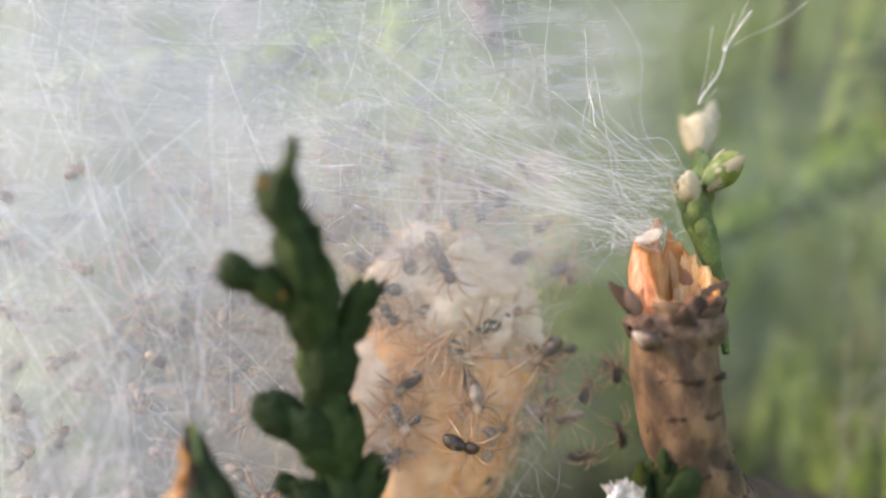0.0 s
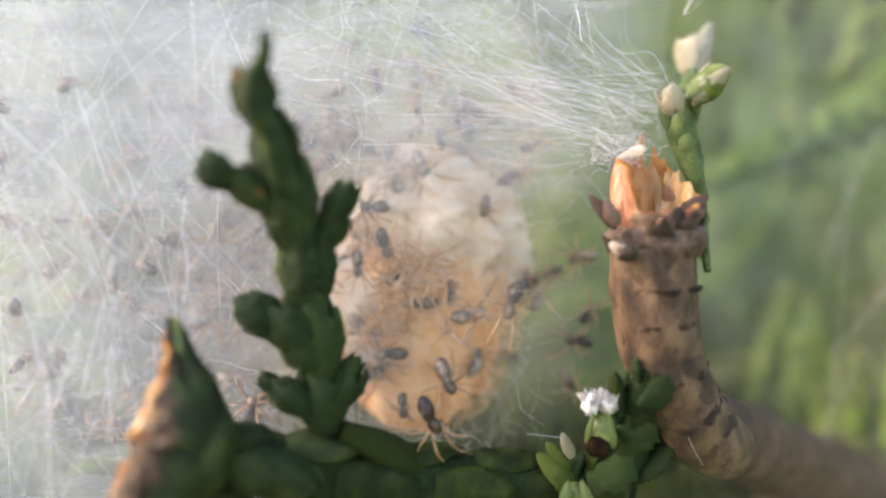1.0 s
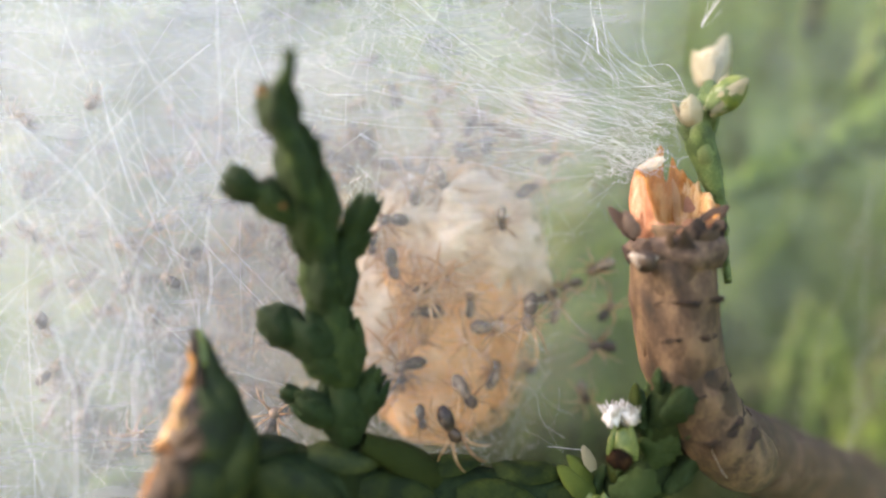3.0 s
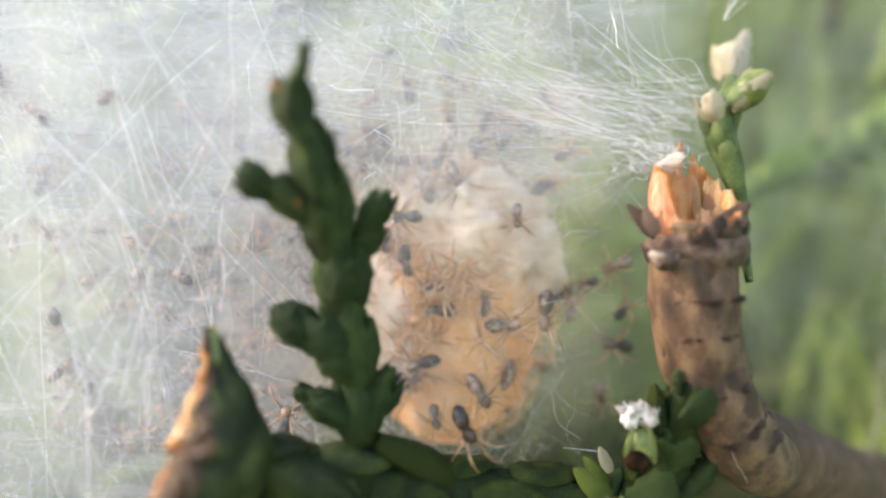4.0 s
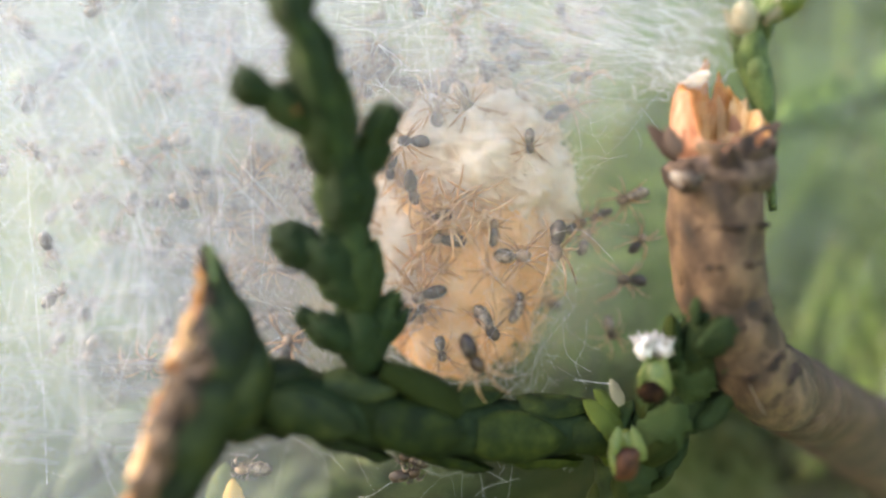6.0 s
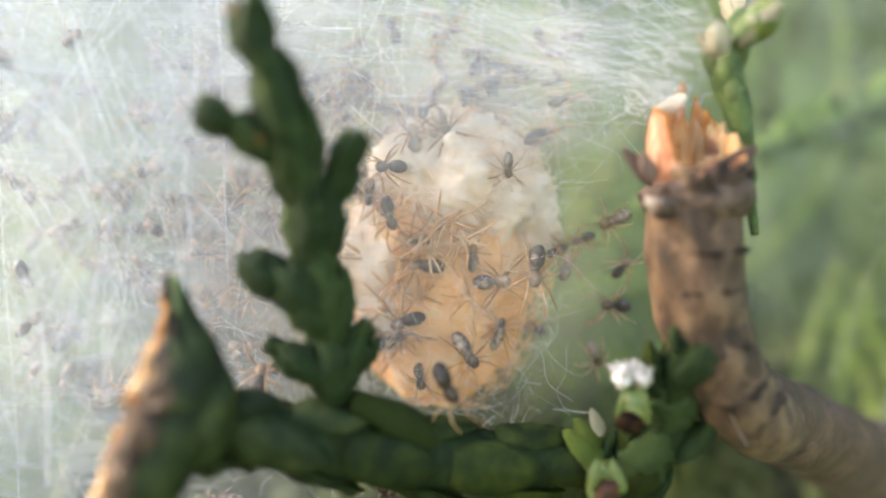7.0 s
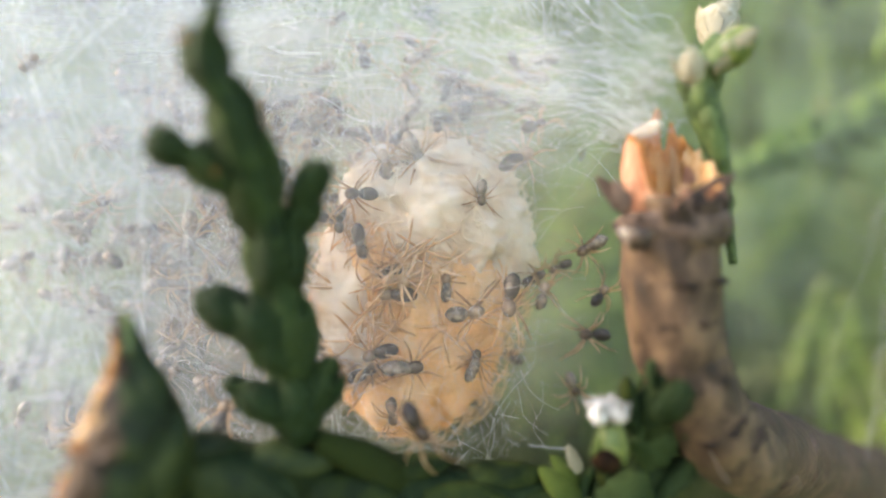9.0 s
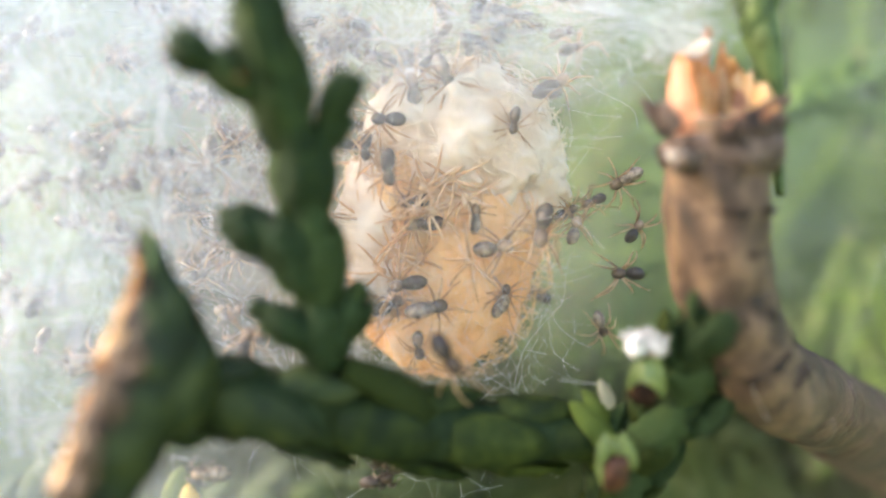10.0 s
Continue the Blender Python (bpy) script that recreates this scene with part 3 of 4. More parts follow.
for kind, base, tip, width, thick in (("green", (-3.13, 22.00, -6.04), (0.01, 23.40, -8.14), 1.5, 1.5), ("green", (-2.60, 22.00, -8.47), (-3.89, 21.60, -6.64), 1.3, 0.9), ("lit_leaf", (5.52, 24.40, -9.14), (4.03, 24.20, -7.61), 1.25, 0.8), ("lit_leaf", (5.35, 24.60, -8.34), (4.47, 24.60, -7.29), 0.8, 0.6)):
    b, e = Vector(base) - O, Vector(tip) - O
    place_leaf(kind, stem, b, e - b, (0.1, -0.6, 0.8), (e - b).length, width, thick)
# the upright shoot, its beads of leaves and side lobes
upright = local([(*(-3.61, 22.20, -6.03), 0.95), (*(-3.91, 21.70, -3.08), 0.95), (*(-4.07, 20.90, -0.54), 0.95), (*(-4.34, 19.90, 1.44), 0.95), (*(-4.64, 18.70, 3.36), 0.82), (*(-5.05, 18.00, 4.68), 0.72), (*(-4.57, 17.30, 5.86), 0.12)], O)
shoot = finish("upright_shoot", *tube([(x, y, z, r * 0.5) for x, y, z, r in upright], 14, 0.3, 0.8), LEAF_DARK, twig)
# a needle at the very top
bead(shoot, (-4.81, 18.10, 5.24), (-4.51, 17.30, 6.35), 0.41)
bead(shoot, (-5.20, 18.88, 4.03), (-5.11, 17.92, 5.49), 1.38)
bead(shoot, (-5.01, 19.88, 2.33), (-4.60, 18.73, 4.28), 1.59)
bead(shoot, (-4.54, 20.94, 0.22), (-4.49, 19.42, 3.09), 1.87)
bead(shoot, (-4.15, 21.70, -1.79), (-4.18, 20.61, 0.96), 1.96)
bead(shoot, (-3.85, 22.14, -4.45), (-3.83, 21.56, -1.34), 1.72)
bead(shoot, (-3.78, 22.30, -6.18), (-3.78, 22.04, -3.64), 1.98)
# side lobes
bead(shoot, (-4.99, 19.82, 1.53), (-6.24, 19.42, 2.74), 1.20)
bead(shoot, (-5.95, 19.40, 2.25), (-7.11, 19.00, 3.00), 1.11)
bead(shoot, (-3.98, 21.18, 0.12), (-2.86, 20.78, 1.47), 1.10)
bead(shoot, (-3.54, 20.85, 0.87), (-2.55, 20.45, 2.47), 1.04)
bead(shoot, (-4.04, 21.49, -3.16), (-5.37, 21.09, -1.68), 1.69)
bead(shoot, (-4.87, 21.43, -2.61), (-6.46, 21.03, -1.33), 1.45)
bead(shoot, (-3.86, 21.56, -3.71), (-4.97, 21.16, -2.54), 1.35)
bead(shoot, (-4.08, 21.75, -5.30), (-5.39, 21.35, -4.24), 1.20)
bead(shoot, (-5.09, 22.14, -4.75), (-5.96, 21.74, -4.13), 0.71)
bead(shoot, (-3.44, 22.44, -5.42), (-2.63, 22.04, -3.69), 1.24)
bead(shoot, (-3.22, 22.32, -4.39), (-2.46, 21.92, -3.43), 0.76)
for place, size in (((-5.38, 17.50, 5.02), 0.10), ((-5.13, 18.90, 1.91), 0.09)):
    finish("scar", *blob(Vector(place) - O, (size, size * 0.6, size), (0, 0, 0), 0.3, 0.3, 8, 10), EMBER, shoot, "small reddish scar")
# the withered shoot
wither = local([(*(-8.95, 17.91, -9.49), 0.62), (*(-8.15, 18.62, -7.41), 1.0), (*(-7.58, 19.41, -5.95), 1.5), (*(-7.46, 19.59, -4.62), 1.15), (*(-7.74, 19.65, -3.27), 0.46), (*(-7.95, 19.73, -1.83), 0.06)], O)
dead = finish("withered_shoot", *tube([(x, y, z, r * 0.85) for x, y, z, r in wither], 12, 0.2), DEAD_SHADED, twig, "dark shoot with orange withered leaf edges")
rng = random.Random(6)
for n in range(5):
    for k in range(2):
        cushion(dead, "leaf", DEAD_SHADED, wither, 0.4 + n * 1.3, 2.9 + n * 1.3, (-90 if n % 2 else 0) + 180 * k + rng.uniform(-15, 15), 55, rng.uniform(0.16, 0.22), 0.0)
rng = random.Random(9)
for n in range(12):
    s0 = 0.1 + n * 0.62
    # withered tones, palest on the sun side so the lit rim is coloured in
    for mats, angle, half, thick in (((WITHER_LIT, WITHER_LIT, EMBER), 16, 36, 0.30), ((WITHER_LIT, EMBER, EMBER), -18, 28, 0.36), ((EMBER, BARK, BARK), -48, 26, 0.33), ((BARK, SEAM, BARK), -74, 24, 0.28)):
        k = rng.uniform(0.75, 1.2)
        cushion(dead, "leaf_edge", rng.choice(mats), wither, s0 + rng.uniform(-0.1, 0.3), s0 + rng.uniform(1.0, 1.7), angle + rng.uniform(-10, 10), half * k, thick * k * min(1, 1.5 - n / 12), rng.uniform(0.0, 0.2) * (n < 8), 0.7, 0.6, 0.25)
rng = random.Random(61)
for n in range(1, 5):
    p, r, d, side, up = along(wither, 0.3 + 1.12 * n)
    for back in (-0.5, 0.0, 0.45):
        o = (Vector((-1, back, 0.1)) - d * d.dot(Vector((-1, back, 0.1)))).normalized()
        place_leaf("dry", dead, p + o * r * 0.62, d + o * rng.uniform(0.12, 0.34), o, rng.uniform(1.3, 1.7), 0.25 + r * rng.uniform(0.8, 1.0), 0.2 + 0.55 * r, "leaf_edge")
finish("tip", *tube([(x - 0.02, y - 0.04, z, r * (0.88 + 0.04 * k)) for k, (x, y, z, r) in enumerate(wither[-6:])], 10, 0.2), YELLOW, dead, "yellow-green needle tip")


def bud(parent, place, o, radius, way, body, name="bud", label="", hollow=None, hollow_side=(0, -1, -0.6)):
    p = Vector(place) - o
    q = Vector(way).to_track_quat("Z", "Y").to_euler()
    b = finish(name, *blob(p, (radius, radius, radius * 1.15), [math.degrees(a) for a in q], 0.12, 0.6, 12, 16, 0.25), body, parent, label)
    if hollow:
        finish("hollow", *blob(p + Vector(hollow_side).normalized() * radius * 0.50, (radius * 0.84, radius * 0.66, radius * 0.70), (0, 0, 0), 0.15, 0.3, 8, 12), hollow, b)
    return b


tb = bud(twig, (6.15, 22.90, -6.47), O, 0.56, (0.1, -0.3, 1), YELLOW, "bud", "nodding yellow-green bud with a dark brown mouth")
finish("hollow", *blob(Vector((5.93, 22.55, -6.81)) - O, (0.46, 0.48, 0.40), (0, 12, 0), 0.12, 0.3, 10, 14), HOLLOW, tb, "dark brown mouth")
for base, tip, width in (((6.48, 22.50, -6.87), (6.33, 22.50, -5.55), 0.34), ((5.52, 22.50, -6.67), (5.78, 22.40, -5.53), 0.24)):
    b, e = Vector(base) - O, Vector(tip) - O
    place_leaf("bud", tb, b, e - b, (0, -1, 0.3), (e - b).length, width, 0.3, "bud_scale")
# the white crown on it: two clumps of short pointed bracts
rng = random.Random(2)
for centre, wide in (((5.74, 22.70, -5.36), 0.30), ((6.34, 22.80, -5.35), 0.42)):
    finish("tuft", *blob(Vector(centre) - O, (wide, wide, 0.36), (0, 10, 0), 0.35, 0.25, 20, 24, 0.0, 0.6), TUFT, tb, "shaggy white tuft")
    for i in range(34):
        a, e = rng.uniform(0, 6.28), rng.uniform(0.1, 1.0)
        o = Vector((math.cos(a), math.sin(a), 0))
        b0 = Vector(centre) - O + o * wide * 0.8 * e
        place_leaf("tuft", tb, b0, o * rng.uniform(0.0, 0.7) + Vector((rng.uniform(-0.6, 0.4), 0, 1)), o, rng.uniform(0.25, 0.62), rng.uniform(0.09, 0.18), rng.uniform(0.08, 0.15), "petal")
ob2 = bud(twig, (5.38, 23.20, -8.97), O, 0.56, (-0.2, -0.5, 0.8), YELLOW, "bud", "open greenish bud with a red-brown heart")
finish("hollow", *blob(Vector((5.18, 22.55, -9.29)) - O, (0.42, 0.30, 0.62), (0, 14, 0), 0.25, 0.3, 14, 16), RUST, ob2, "red-brown heart")
for base, tip, width in (((4.69, 22.50, -8.96), (4.95, 22.70, -8.07), 0.42), ((5.74, 22.60, -9.18), (5.38, 22.70, -8.06), 0.46), ((4.63, 22.60, -8.88), (4.87, 22.50, -9.88), 0.26)):
    b, e = Vector(base) - O, Vector(tip) - O
    place_leaf("bud", ob2, b, e - b, (0, -1, 0.3), (e - b).length, width, 0.36, "bud_scale")
b, e = Vector((5.43, 24.40, -7.84)) - O, Vector((5.02, 24.40, -6.86)) - O
pale = place_leaf("cream", twig, b, e - b, (0.3, -1, 0), (e - b).length, 0.5, 0.22, "papery_scale")
tagged(pale, "curled cream papery scale")
for kind, base, tip, width in (("bud", (-9.44, 24.20, -12.24), (-9.21, 24.20, -10.18), 1.1), ("ember", (-8.89, 24.30, -12.27), (-8.89, 24.00, -10.72), 0.8)):
    b, e = Vector(base) - O, Vector(tip) - O
    tagged(place_leaf(kind, twig, b, e - b, (0.2, -1, 0.1), (e - b).length, width, 0.7, "bud"), "small yellow and ochre leaf bud")
riser = local([(*(5.59, 25.65, -11.49), 1.2), (*(7.16, 24.60, -8.11), 1.35), (*(7.59, 24.20, -6.57), 1.25), (*(7.75, 23.20, -5.16), 0.9), (*(7.76, 22.40, -3.98), 0.3)], O)
rise = finish("bud_stem", *tube([(x, y, z, r * 0.75) for x, y, z, r in riser], 10, 0.15), STALK, twig)
clad(rise, riser, "dark", 0.95, 2.0, 1.15, 13, random.Random(12), 0, 0.0, 0.8, "leaf", 0.5)
clad(rise, riser, "green", 1.2, 1.7, 0.9, 16, random.Random(15), 1, 0.3, 0.8, "leaf", 0.55)
lower = local([(*(5.37, 25.31, -10.22), 1.0), (*(5.67, 25.39, -12.52), 1.1), (*(6.28, 25.76, -15.25), 1.2)], O)
low = finish("hanging_stem", *tube([(x, y, z, r * 0.75) for x, y, z, r in lower], 10, 0.15), STALK, twig)
clad(low, lower, "green", 0.9, 1.5, 1.0, 16, random.Random(13), 0, 0.0, 1.0, "leaf", 0.55)

# ---- the broken stem ----
S = Vector((8.24, 23.30, -0.60))
trunk = thing("broken_stem", S, "brown broken cypress stem with a torn orange top", "stem")
axis = local([(*(8.28, 23.30, 1.44), 1.62), (*(8.20, 23.30, 0.02), 1.62), (*(8.28, 23.30, -1.64), 1.66), (*(8.53, 23.40, -3.53), 1.55), (*(9.23, 23.60, -5.25), 1.5), (*(10.33, 24.20, -6.68), 1.5), (*(11.61, 25.20, -7.74), 1.4)], S)
core = finish("bark_core", *tube([(x, y, z, r * 0.93) for x, y, z, r in axis], 22, 0.14, 0.9), BARK, trunk)
rng = random.Random(21)
down = axis
for n in range(6):
    for k in range(3):
        cushion(core, "bark_scale", BARK, down, n * 1.5 + rng.uniform(0.0, 0.5), n * 1.5 + rng.uniform(2.4, 3.2), (60 if n % 2 else 0) + 120 * k + rng.uniform(-20, 20), rng.uniform(42, 58), rng.uniform(0.06, 0.13), 0.0, 0.85, 0.3, 0.06)
    # dark cracks where old leaves have fallen
    for k in range(2):
        s0 = n * 1.5 + rng.uniform(0.2, 1.3)
        cushion(core, "seam", SEAM, down, s0, s0 + rng.uniform(0.22, 0.42), rng.uniform(0, 360), rng.uniform(45, 85), rng.uniform(0.13, 0.17), 0.0, 0.2, 0.9, 0.35)
# collar of dry scales under the break
rng = random.Random(14)
top = Vector((8.28, 23.30, 1.17)) - S
collar = finish("collar", *tube([(*(top + Vector((0, 0, z))), r) for z, r in ((-1.2, 1.45), (-0.8, 1.66), (-0.4, 1.70), (-0.1, 1.58))], 22, 0.25, 0.5), BARK_DARK, trunk, "dark ring of dry scales")
for i in range(40):
    a = 2 * math.pi * i / 40 + rng.uniform(-0.15, 0.15)
    o = Vector((math.cos(a), math.sin(a), 0))
    place_leaf("joint" if i % 3 else "bark", collar, top + o * 1.45 + Vector((0, 0, rng.uniform(-1.35, -0.95) + 0.5 * (1 + math.cos(a)))), o * rng.uniform(0.2, 0.7) + Vector((rng.uniform(-0.3, 0.3), 0, 1)), o, rng.uniform(0.4, 0.95), rng.uniform(0.3, 0.75), 0.3, "scale")
# curled scales that stand off at both sides
for base, tip, width in (((7.02, 23.20, 0.90), (5.78, 23.20, 2.25), 0.55), ((6.51, 22.20, 1.07), (6.12, 22.20, 2.04), 0.50), ((8.78, 22.40, 1.31), (9.88, 22.40, 2.20), 0.60), ((8.90, 22.00, 1.21), (9.58, 22.00, 1.61), 0.50), ((7.94, 21.80, 0.95), (8.55, 21.80, 1.68), 0.60)):
    b, e = Vector(base) - S, Vector(tip) - S
    place_leaf("spur", collar, b, e - b, (-0.2, -1, 0.3), (e - b).length, width, 0.3, "spur")
knob = bud(trunk, (6.70, 21.80, 0.21), S, 0.40, (-0.4, -1, 0.2), BARK_DARK, "side_bud", "small brown side bud in a pale sheath")
kp = Vector((6.67, 21.60, 0.10)) - S
finish("sheath", *tube([(*(kp + Vector((0.40 * math.cos(a) - 0.12 * math.sin(a), 0.25 * math.sin(3 * a), 0.36 * math.sin(a) + 0.1 * math.cos(2 * a)))), 0.085 + 0.06 * math.sin(3 * a + 1)) for a in np.linspace(0.2, 3.6, 18)], 8, 0.9, 0.2), SHEATH, knob, "pale curled bud sheath")
# the torn cup
verts, faces, sides = [], [], 120
cup_at = top + Vector((0, 0, 0.0))
TORN = ((-180, 2.3), (-165, 2.2), (-150, 1.9), (-142, 1.3), (-134, 0.5), (-118, 0.2), (-100, 0.15), (-70, 0.35), (-40, 0.7), (-10, 1.05), (15, 1.3), (32, 1.7), (48, 2.2), (62, 2.65), (76, 3.0), (80, 2.3), (86, 2.15), (91, 2.5), (95, 3.2), (102, 3.3), (120, 2.9), (140, 2.6), (160, 2.4), (180, 2.3))


def rim(a):
    """Height of the torn edge round the cup, in mm; it gapes towards the front."""
    d = (math.degrees(a) + 180) % 360 - 180
    h = float(np.interp(d, [q[0] for q in TORN], [q[1] for q in TORN]))
    return h * (1 + 0.06 * noise.noise(Vector((math.cos(a) * 5, math.sin(a) * 5, 3.1))) + 0.12 * noise.noise(Vector((math.cos(a) * 11, math.sin(a) * 11, 1.7))))


for wall, levels in ((1.0, (0, 0.15, 0.3, 0.45, 0.6, 0.75, 0.9, 1.0)), (0.86, (1.0, 0.85, 0.7, 0.55, 0.4, 0.25, 0.12, 0.03))):
    for s in levels:
        for k in range(sides):
            a = 2 * math.pi * k / sides
            h = rim(a) * s
            g = h / 3.2
            r = wall * (1.50 + 0.20 * math.sin(math.pi * g) - 0.42 * g * g)
            r *= 1 + 0.05 * noise.noise(Vector((math.cos(a) * 4, math.sin(a) * 4, h))) + 0.035 * noise.noise(Vector((math.cos(a) * 13, math.sin(a) * 13, h * 0.9)))
            verts.append((cup_at + Vector((math.cos(a) * r, math.sin(a) * r, h))) * MM)
for i in range(15):
    for k in range(sides):
        q = (k + 1) % sides
        faces.append((i * sides + k, i * sides + q, (i + 1) * sides + q, (i + 1) * sides + k))
faces.append(tuple(range(15 * sides, 16 * sides)))
cup = finish("torn_cup", verts, faces, RIND, trunk, "torn reddish rind with a raw orange inside")
cup.data.materials.append(RAW)
cup.data.polygons.foreach_set("material_index", [0] * (7 * sides) + [1] * (8 * sides + 1))
# raw wood inside: a second torn layer that curls round the far side of the hollow
INNER = ((-95, 0.15), (-75, 0.55), (-45, 0.95), (-15, 1.35), (15, 1.75), (40, 2.15), (58, 2.3), (72, 1.7), (85, 0.9))
verts, faces, steps, rings = [], [], 60, 12
for j in range(2 * rings):
    level_at, wall = (j / (rings - 1), 1.0) if j < rings else ((2 * rings - 1 - j) / (rings - 1), 0.84)
    for k in range(steps + 1):
        d = -95 + 180 * k / steps
        a = radians(d)
        h = float(np.interp(d, [q[0] for q in INNER], [q[1] for q in INNER])) * (1 + 0.22 * noise.noise(Vector((d / 9, 2.3, 0.7))) + 0.12 * noise.noise(Vector((d / 3.5, 5.1, 0.2))))
        r = wall * (0.72 + 0.38 * level_at) * (1 + 0.10 * noise.noise(Vector((d / 14, level_at * 2.5, 4.0))) + 0.07 * noise.noise(Vector((d / 5, level_at * 2, 8.0))))
        verts.append((cup_at + Vector((0.28 + math.cos(a) * r, 0.05 + math.sin(a) * r, -0.15 + h * level_at))) * MM)
for j in range(2 * rings - 1):
    for k in range(steps):
        q = j * (steps + 1) + k
        faces.append((q, q + 1, q + steps + 2, q + steps + 1))
finish("inner_layer", verts, faces, WOOD, trunk, "pale orange inner layer of torn wood")
for i in range(12):
    a = radians(rng.uniform(-35, 60))
    r = rng.uniform(1.15, 1.4)
    h = max(0.5, rim(a) * rng.uniform(0.6, 1.0))
    b = cup_at + Vector((math.cos(a) * r, math.sin(a) * r, -0.1))
    lean = Vector((math.cos(a) * rng.uniform(-0.35, 0.0), math.sin(a) * rng.uniform(-0.3, 0.1), 1))
    place_leaf(("shard", "rind", "shard")[i % 3], cup, b, lean, Vector((math.cos(a), math.sin(a), 0)), h, rng.uniform(0.4, 0.8), rng.uniform(0.2, 0.4), "splinter")
# torn teeth along the low front lip
for i in range(14):
    a = radians(-165 + 11 * i + rng.uniform(-4, 4))
    o = Vector((math.cos(a), math.sin(a), 0))
    place_leaf("rind", cup, cup_at + o * 1.42 + Vector((0, 0, -0.3)), o * 0.12 + Vector((0, 0, 1)), o, rng.uniform(0.5, 0.8) + 0.3 * rim(a), rng.uniform(0.4, 0.7), 0.22, "splinter")
# the thick branch that it grows from
limb_at = Vector((10.37, 22.50, -6.41))
limb = thing("branch", limb_at, "reddish brown smooth branch at the foot of the stem", "branch")
limb_rows = local([(*(9.94, 24.40, -6.19), 1.2), (*(13.15, 28.00, -8.10), 1.7), (*(20.13, 36.00, -11.93), 2.3), (*(30.65, 46.00, -17.83), 3.2), (*(47.45, 58.00, -27.40), 4.2)], limb_at)
limb_bark = finish("bark", *tube(limb_rows, 18, 0.15, 1.5), BRANCH, limb)
rng = random.Random(33)
for n in range(8):
    cushion(limb_bark, "bark_scale", BRANCH, limb_rows, 2 + n * 2.2, 5.2 + n * 2.2, rng.uniform(0, 360), 45, 0.3, 0.05, 0.85, 0.4, 0.15)

# ---- the budding sprig above the stem ----
B = Vector((9.74, 23.40, 3.99))
sprig = thing("bud_sprig", B, "slender green sprig with pale opening buds", "sprig")
line = local([(*(10.88, 24.80, -0.64), 0.16), (*(10.59, 24.60, 0.90), 0.22), (*(10.29, 24.20, 2.40), 0.3), (*(9.73, 23.90, 3.86), 0.55), (*(9.36, 23.70, 5.10), 0.66), (*(9.57, 23.80, 6.08), 0.42), (*(10.14, 24.80, 6.93), 0.2), (*(11.26, 27.40, 7.95), 0.2)], B)
sp = finish("stalk", *tube([(x, y, z, r * 0.85) for x, y, z, r in line], 10, 0.2), SPRIG, sprig)
clad(sp, line, "sprig", 2.0, 2.6, 1.3, 9, random.Random(31))
for base, tip, width, kind, label in (((9.43, 22.90, 5.64), (10.73, 22.50, 7.01), 0.85, "green", "plump green bud with a yellow tip"), ((8.80, 22.70, 5.19), (8.24, 22.40, 6.38), 0.75, "dry", "papery pale bud"), ((11.30, 27.50, 7.93), (12.75, 30.20, 10.70), 1.25, "dry", "cream opening bud")):
    b, e = Vector(base) - B, Vector(tip) - B
    w = e - b
    bb = bud(sprig, b.lerp(e, 0.45), Vector((0, 0, 0)), w.length * (0.30 if kind == "green" else 0.2), w, YELLOW if kind == "green" else CREAM, "bud", label)
    for k in range(6):
        a = 2 * math.pi * k / 6 + 0.4
        d, s, u = across(w)
        o = s * math.cos(a) + u * math.sin(a)
        place_leaf("sprig" if kind == "green" and k % 2 else "cream", bb, b + o * 0.2, w + o * 0.22 * w.length, o, w.length * (0.8, 0.6, 0.75, 0.65, 0.85, 0.55)[k], width * 0.75, width * 0.5, "bud_scale")

# ---- spiderlings ----
def spiderling(seed, label, stretch=1.0, huddle=1.0):
    """Head along +x, back along +z, feet at z = 0; the body about 1.5 mm long."""
    rng = random.Random(seed)
    t = thing("spiderling", (0, 0, 0), label, "spider", "spiderlings of the nest")
    finish("abdomen", *blob((-0.44, 0, 0.34), (0.43 * stretch, 0.27, 0.26), (0, -8, 0), 0.10, 0.3, 12, 16), ABDOMEN, t)
    finish("cephalothorax", *blob((0.20, 0, 0.32), (0.30, 0.23, 0.19), (0, 6, 0), 0.08, 0.25, 8, 12), THORAX, t)
    for side in (-1, 1):
        for k, (aim, reach) in enumerate(((26, 1.45), (58, 1.15), (112, 1.0), (150, 1.4))):
            a = radians(aim + rng.uniform(-24, 24))
            w = Vector((math.cos(a), side * math.sin(a), 0))
            bow = rng.uniform(0.35, 0.62)
            r = reach * huddle * rng.uniform(0.75, 1.25)
            b = Vector((0.28 - 0.09 * k, side * 0.17, 0.27))
            knee, shin, foot = b + w * r * 0.36 + Vector((0, 0, bow * 0.7)), b + w * r * 0.68 + Vector((0, 0, bow * 0.35)), b + w * r + Vector((rng.uniform(-0.15, 0.15), 0, -0.26))
            rows = spline([(*b, 0.042), (*knee, 0.040), (*shin, 0.030), (*foot, 0.016)], 4)
            finish("leg", *tube(rows, 6), LEG if huddle > 0.65 else LEG_GREY if huddle > 0.5 else ABDOMEN, t)
    return t


KINDS = [
    spiderling(1, "tiny dark brown spiderling clinging to the silk", 1.0, 0.8), spiderling(2, "tiny brown spiderling with long tan legs", 1.1, 1.0), spiderling(3, "tiny dark spiderling resting on the egg sac", 1.2, 0.7),
    spiderling(4, "tiny tan spiderling hanging in the web", 0.9, 0.85), spiderling(8, "tiny huddled dark spiderling under the twig", 1.15, 0.3), spiderling(9, "tiny greyish spiderling with drawn-in legs", 1.0, 0.6)]
used = [False] * 6
COUNT = [0]


